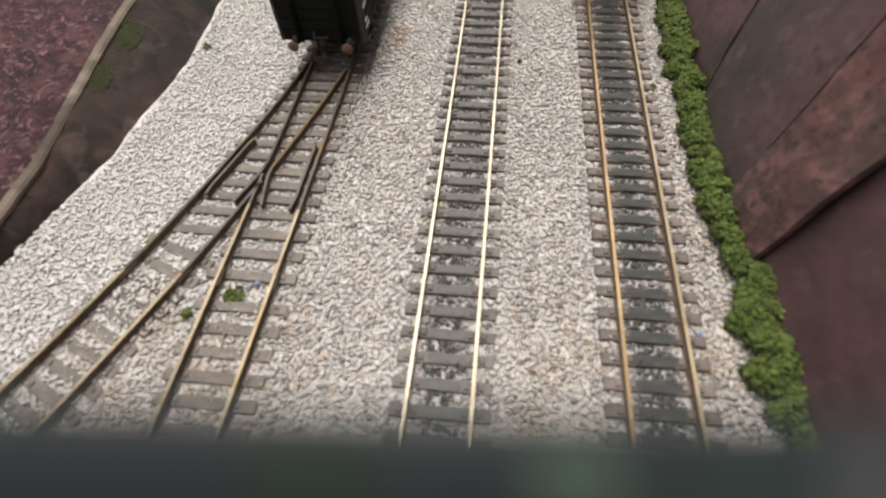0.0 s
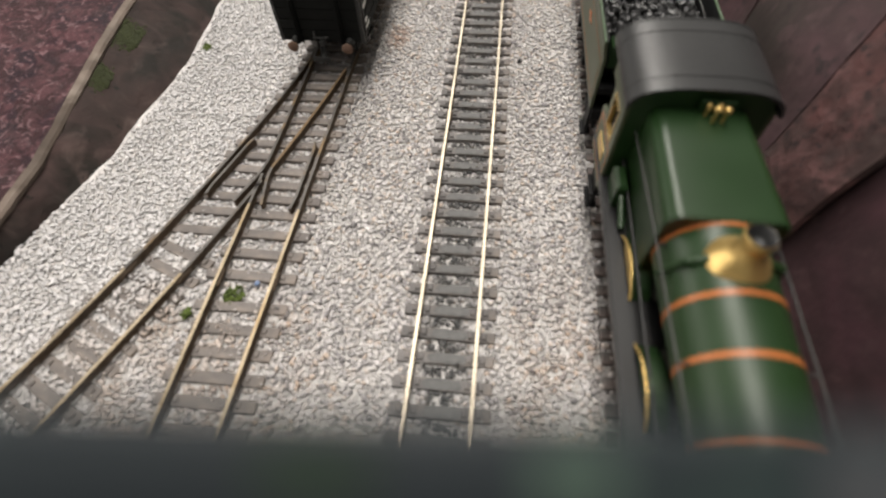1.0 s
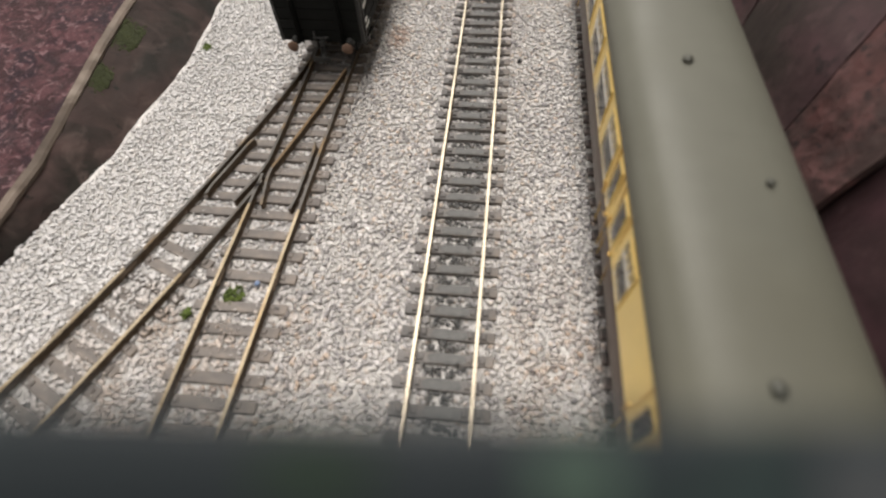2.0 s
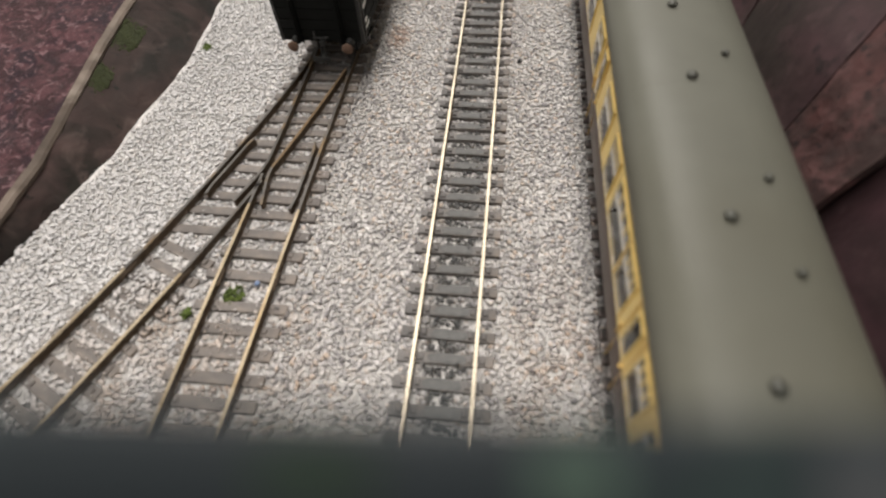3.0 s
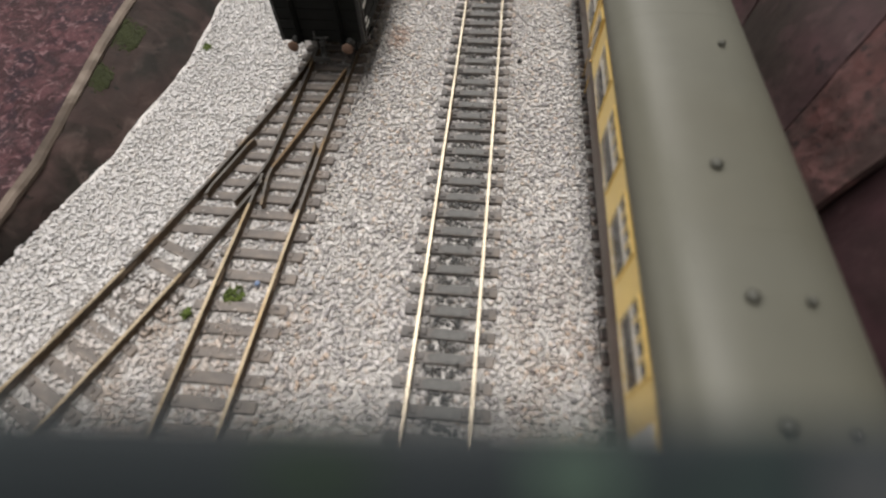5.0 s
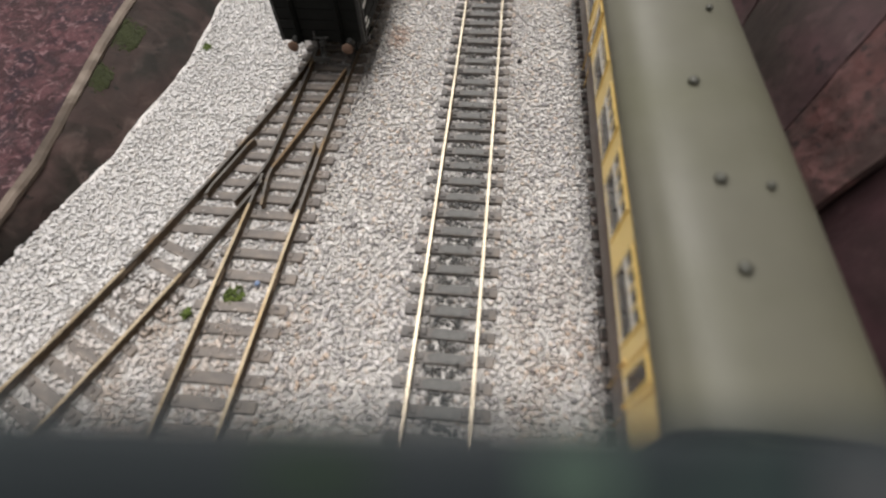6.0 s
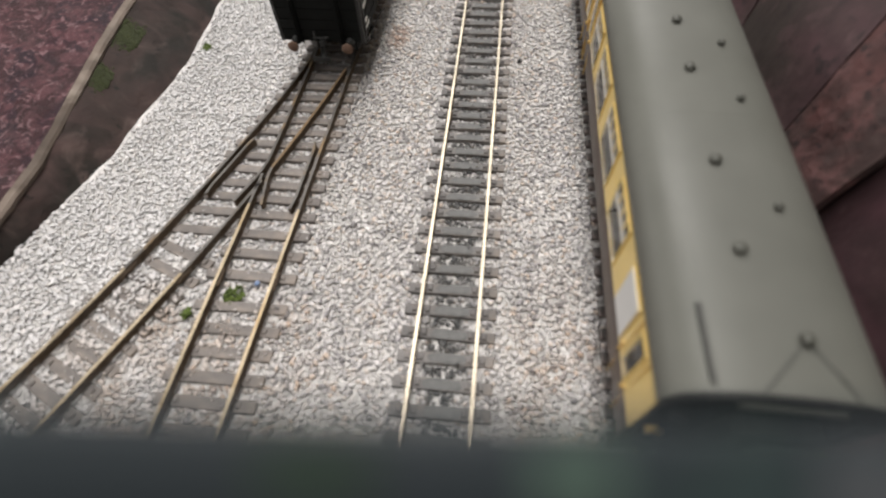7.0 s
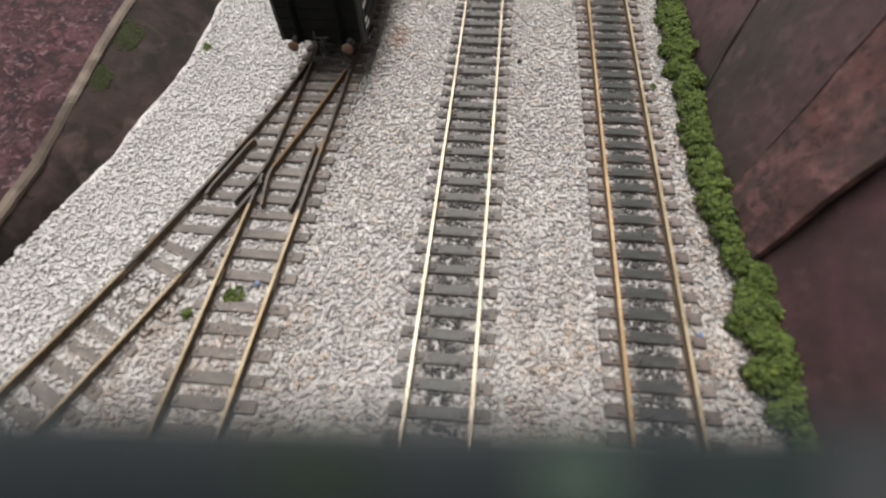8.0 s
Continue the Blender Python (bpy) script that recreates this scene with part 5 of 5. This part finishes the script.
    part("water_dome", Shape().turn((0.4, 205.4 - 143, 27.8), [(7.6, 0), (7.6, 0.5), (6.9, 0.8), (6.8, 3.0), (6.3, 5.0), (5.0, 6.7), (3.0, 7.7), (0.05, 8.1)], 0, 32), SMOKEBOX, t, "glossy black water dome")
    part("filler_neck", Shape().turn((-0.6, 216.4 - 143, 27.8), [(4.2, 0), (4.2, 0.5), (3.5, 0.7), (3.5, 3.6), (0.05, 3.7)], 0, 22), SMOKEBOX, t)
    part("filler_lid", Shape().turn((0.2, 217.2 - 143, 31.4), [(3.9, 0), (4.1, 0.3), (4.1, 1.0), (3.6, 1.4), (0.05, 1.6)], 0, 22).box(-0.3, 0.7, 220.6 - 143, 222.2 - 143, 30.8, 32.6), LID, t, "round grey filler lid")
    coal = part("coal_load", coal_heap(-14.8, 14.8, Y0 + 7.5, Y0 + 49.2, 30.2, 6.0), COAL, t, "heap of glinting black coal")
    tagged(coal, kind="stuff")
    part("fire_iron", Shape().tube((12.8, Y0 + 12, 36.4), (13.8, Y0 + 46, 36.0), 0.3, None, 0, 6), IRON, t)
    for y in (Y0 + 12, Y0 + 37, Y0 + 62):
        wheelset(t, y, 8.0)
    for side in (-1, 1):
        part("buffer", Shape().tube((side * 11, Y1, 13), (side * 11, Y1 + 4, 13), 1.2).turn((side * 11, Y1 + 4, 13), [(0.3, -0.3), (2.1, -0.2), (2.1, 0.3), (0.05, 0.6)], 0, 16, "y"), BLACK, t)
    part("coupling", Shape().box(-1.5, 1.5, Y1, Y1 + 7, 8.2, 9.4).box(-1.5, 1.5, Y0 - 14, Y0, 11, 12), BLACK, t)
    return t


IRON = material("handrail_iron", (0.06, 0.06, 0.058), 0.4, 0.6, vary=0.15, scale=400, bump=0.05)
LINING = material("faded_lining", (0.22, 0.085, 0.03), 0.5, vary=0.3, scale=300, bump=0.05)
GREEN_RIM = material("worn_green_edge", (0.060, 0.100, 0.052), 0.45, vary=0.2, scale=200, bump=0.05)
TRAIN += [(locomotive(), 0), (tender(), 149)]


# ---- parked van on the turnout ----
def van():
    w = thing("goods_van", "black weathered goods wagon standing on the turnout", "wagon", mm(-64.9, 157.2, 0))
    L = 74
    body = Shape().box(-15.6, 15.6, 0, L, 12.2, 42, 0, 0.4)
    part("body", body, VAN_BLACK, w)
    pl = Shape()
    for i in range(7):
        pl.box(-15.4, 15.4, -0.25, 0.0, 13.0 + i * 4.0, 16.7 + i * 4.0)
    part("end_planks", pl, VAN_BLACK, w)
    for x in (-8.6, 7.6):
        part("stanchion", Shape().box(x - 0.9, x + 0.9, -1.5, -0.2, 12.2, 41, 0, 0.2).box(x - 0.25, x + 0.25, -2.2, -1.5, 12.2, 41), VAN_BLACK, w)
    for side in (-1, 1):
        part("corner_plate", Shape().box(side * 15.4 - 0.55, side * 15.4 + 0.55, -0.5, 1.8, 12.2, 41.6), VAN_GREY, w, "dull grey corner iron")
        sp = Shape()
        for i in range(7):
            sp.box(side * 15.6 - 0.12, side * 15.6 + 0.25 * side + 0.12, 2, L - 1, 13.0 + i * 4.0, 16.7 + i * 4.0)
        part("side_planks", sp, VAN_BLACK, w)
        for y in (2.6, 30, 44, L - 3):
            part("side_strap", Shape().box(side * 16.0 - 0.3, side * 16.0 + 0.3, y - 0.8, y + 0.8, 12.2, 41.4), VAN_GREY, w)
        b = Shape().turn((side * 10.3, 0, 12.6), [(1.9, 0), (1.5, -0.6), (1.2, -2.6)], 0, 14, "y").tube((side * 10.3, -2.4, 12.6), (side * 10.3, -4.6, 12.6), 0.7, None, 0, 10)
        b.turn((side * 10.3, -4.6, 12.6), [(0.3, 0.3), (2.0, 0.3), (2.1, -0.2), (1.5, -0.6), (0.05, -0.7)], 1, 18, "y")
        part("buffer", b, [VAN_GREY, RUST], w, "buffer with a rusty brown head")
        sf = Shape().box(side * 12.0 - 0.5, side * 12.0 + 0.5, 0.5, L - 0.5, 8.6, 12.2)
        for y in (16, L - 16):
            sf.box(side * 12.9 - 0.3, side * 12.9 + 0.3, y - 6, y + 6, 4.4, 8.6)
            sf.box(side * 13.7 - 1.0, side * 13.7 + 1.0, y - 2, y + 2, 4.8, 8.2, 0, 0.5)
            sf.box(side * 13.4 - 0.6, side * 13.4 + 0.6, y - 8, y + 8, 8.3, 9.4)
        part("sole_bar", sf, VAN_BLACK, w)
        part("brake_lever", Shape().tube((side * 15.2, 8, 9.6), (side * 15.2, 34, 5.6), 0.4, None, 0, 6).box(side * 15.2 - 0.6, side * 15.2 + 0.6, 6, 9, 8.6, 11), VAN_GREY, w)
    lt = Shape()
    for y0, y1, z0, z1 in ((3.6, 8.6, 33.6, 35.0), (3.6, 4.9, 29.5, 33.6), (3.6, 8.6, 28.2, 29.5), (7.3, 8.6, 24.2, 28.2), (3.6, 8.6, 22.8, 24.2), (3.8, 7.6, 17.6, 18.6), (3.8, 9.6, 15.2, 16.2)):
        lt.box(15.7, 16.12, y0, y1, z0, z1)
    part("lettering", lt, WHITE, w, "white bars of lettering")
    part("end_irons", Shape().tube((-3.4, -1.2, 14), (2.6, -1.2, 14.6), 0.35, None, 0, 6).box(-3.0, -2.2, -1.4, -0.2, 14.6, 16.4), VAN_GREY, w)
    ck = Shape().box(-1.0, 1.0, -2.4, 0, 11.6, 13.4)
    for i in range(3):
        y, z = -2.4 - 0.4 * i, 11.4 - 2.2 * i
        ck.tube((-0.7, y, z), (-0.7, y - 0.3, z - 2.0), 0.3, None, 0, 6).tube((0.7, y, z), (0.7, y - 0.3, z - 2.0), 0.3, None, 0, 6)
    ck.tube((0, -0.5, 8.8), (0, -5.5, 8.4), 0.6, None, 0, 8).box(-3.4, 3.4, -6.0, -5.4, 7.4, 9.4)
    part("coupling", ck, VAN_GREY, w, "dark iron coupling")
    for y in (16, L - 16):
        s = Shape()
        for side in (-1, 1):
            s.turn((0, 0, 0), [(0.8, side * 8.6), (5.0, side * 8.8), (6.3, side * 9.2), (6.3, side * 7.2), (7.0, side * 7.2), (7.0, side * 6.7), (0.8, side * 6.9)], 0, 22, "x")
        s.tube((-11, 0, 0), (11, 0, 0), 0.8, None, 0, 8)
        part("wheelset", s, TYRE, w, m=mm(0, y, 6.3))


VAN_BLACK = material("van_black", (0.005, 0.0057, 0.0052), 0.75, vary=0.35, scale=250, bump=0.2, spec=0.2)
VAN_GREY = material("van_iron", (0.022, 0.022, 0.021), 0.6, vary=0.3, scale=300, bump=0.2)
RUST = material("rusty_buffer", (0.16, 0.095, 0.065), 0.75, vary=0.3, scale=500, bump=0.2)
van()

# ---- movement ----
# where the leading buffer beam stands, in mm along the track, time by time
BEAM = [(0, 226), (0.1, 195), (0.2, 166), (0.3, 140.5), (0.4, 122), (0.5, 101.6), (0.6, 71.6), (0.7, 50.8), (0.8, 22), (0.9, -4),
        (1, -27), (1.2, -81), (1.4, -137), (1.5, -157.5), (1.7, -212), (2.8, -497), (3, -549), (3.5, -678.1), (3.7, -733.5), (4, -810),
        (4.5, -938), (6, -1306), (6.5, -1439), (7, -1571), (7.5, -1701), (7.6, -1735), (7.7, -1759), (7.8, -1794), (7.9, -1819), (8, -1846)]


def motions():
    for ob, behind in TRAIN:
        walk(ob, [(t, mm(CENTRE, y + behind, 0)) for t, y in BEAM])
    rows = range(0, 241)
    for ob, y, r in WHEELS:
        walk(ob, [(i / 30, mm(0, y, r) @ pose(0, 0, 0, math.degrees(255 * i / 30 / r), 0, 0)) for i in rows])


motions()
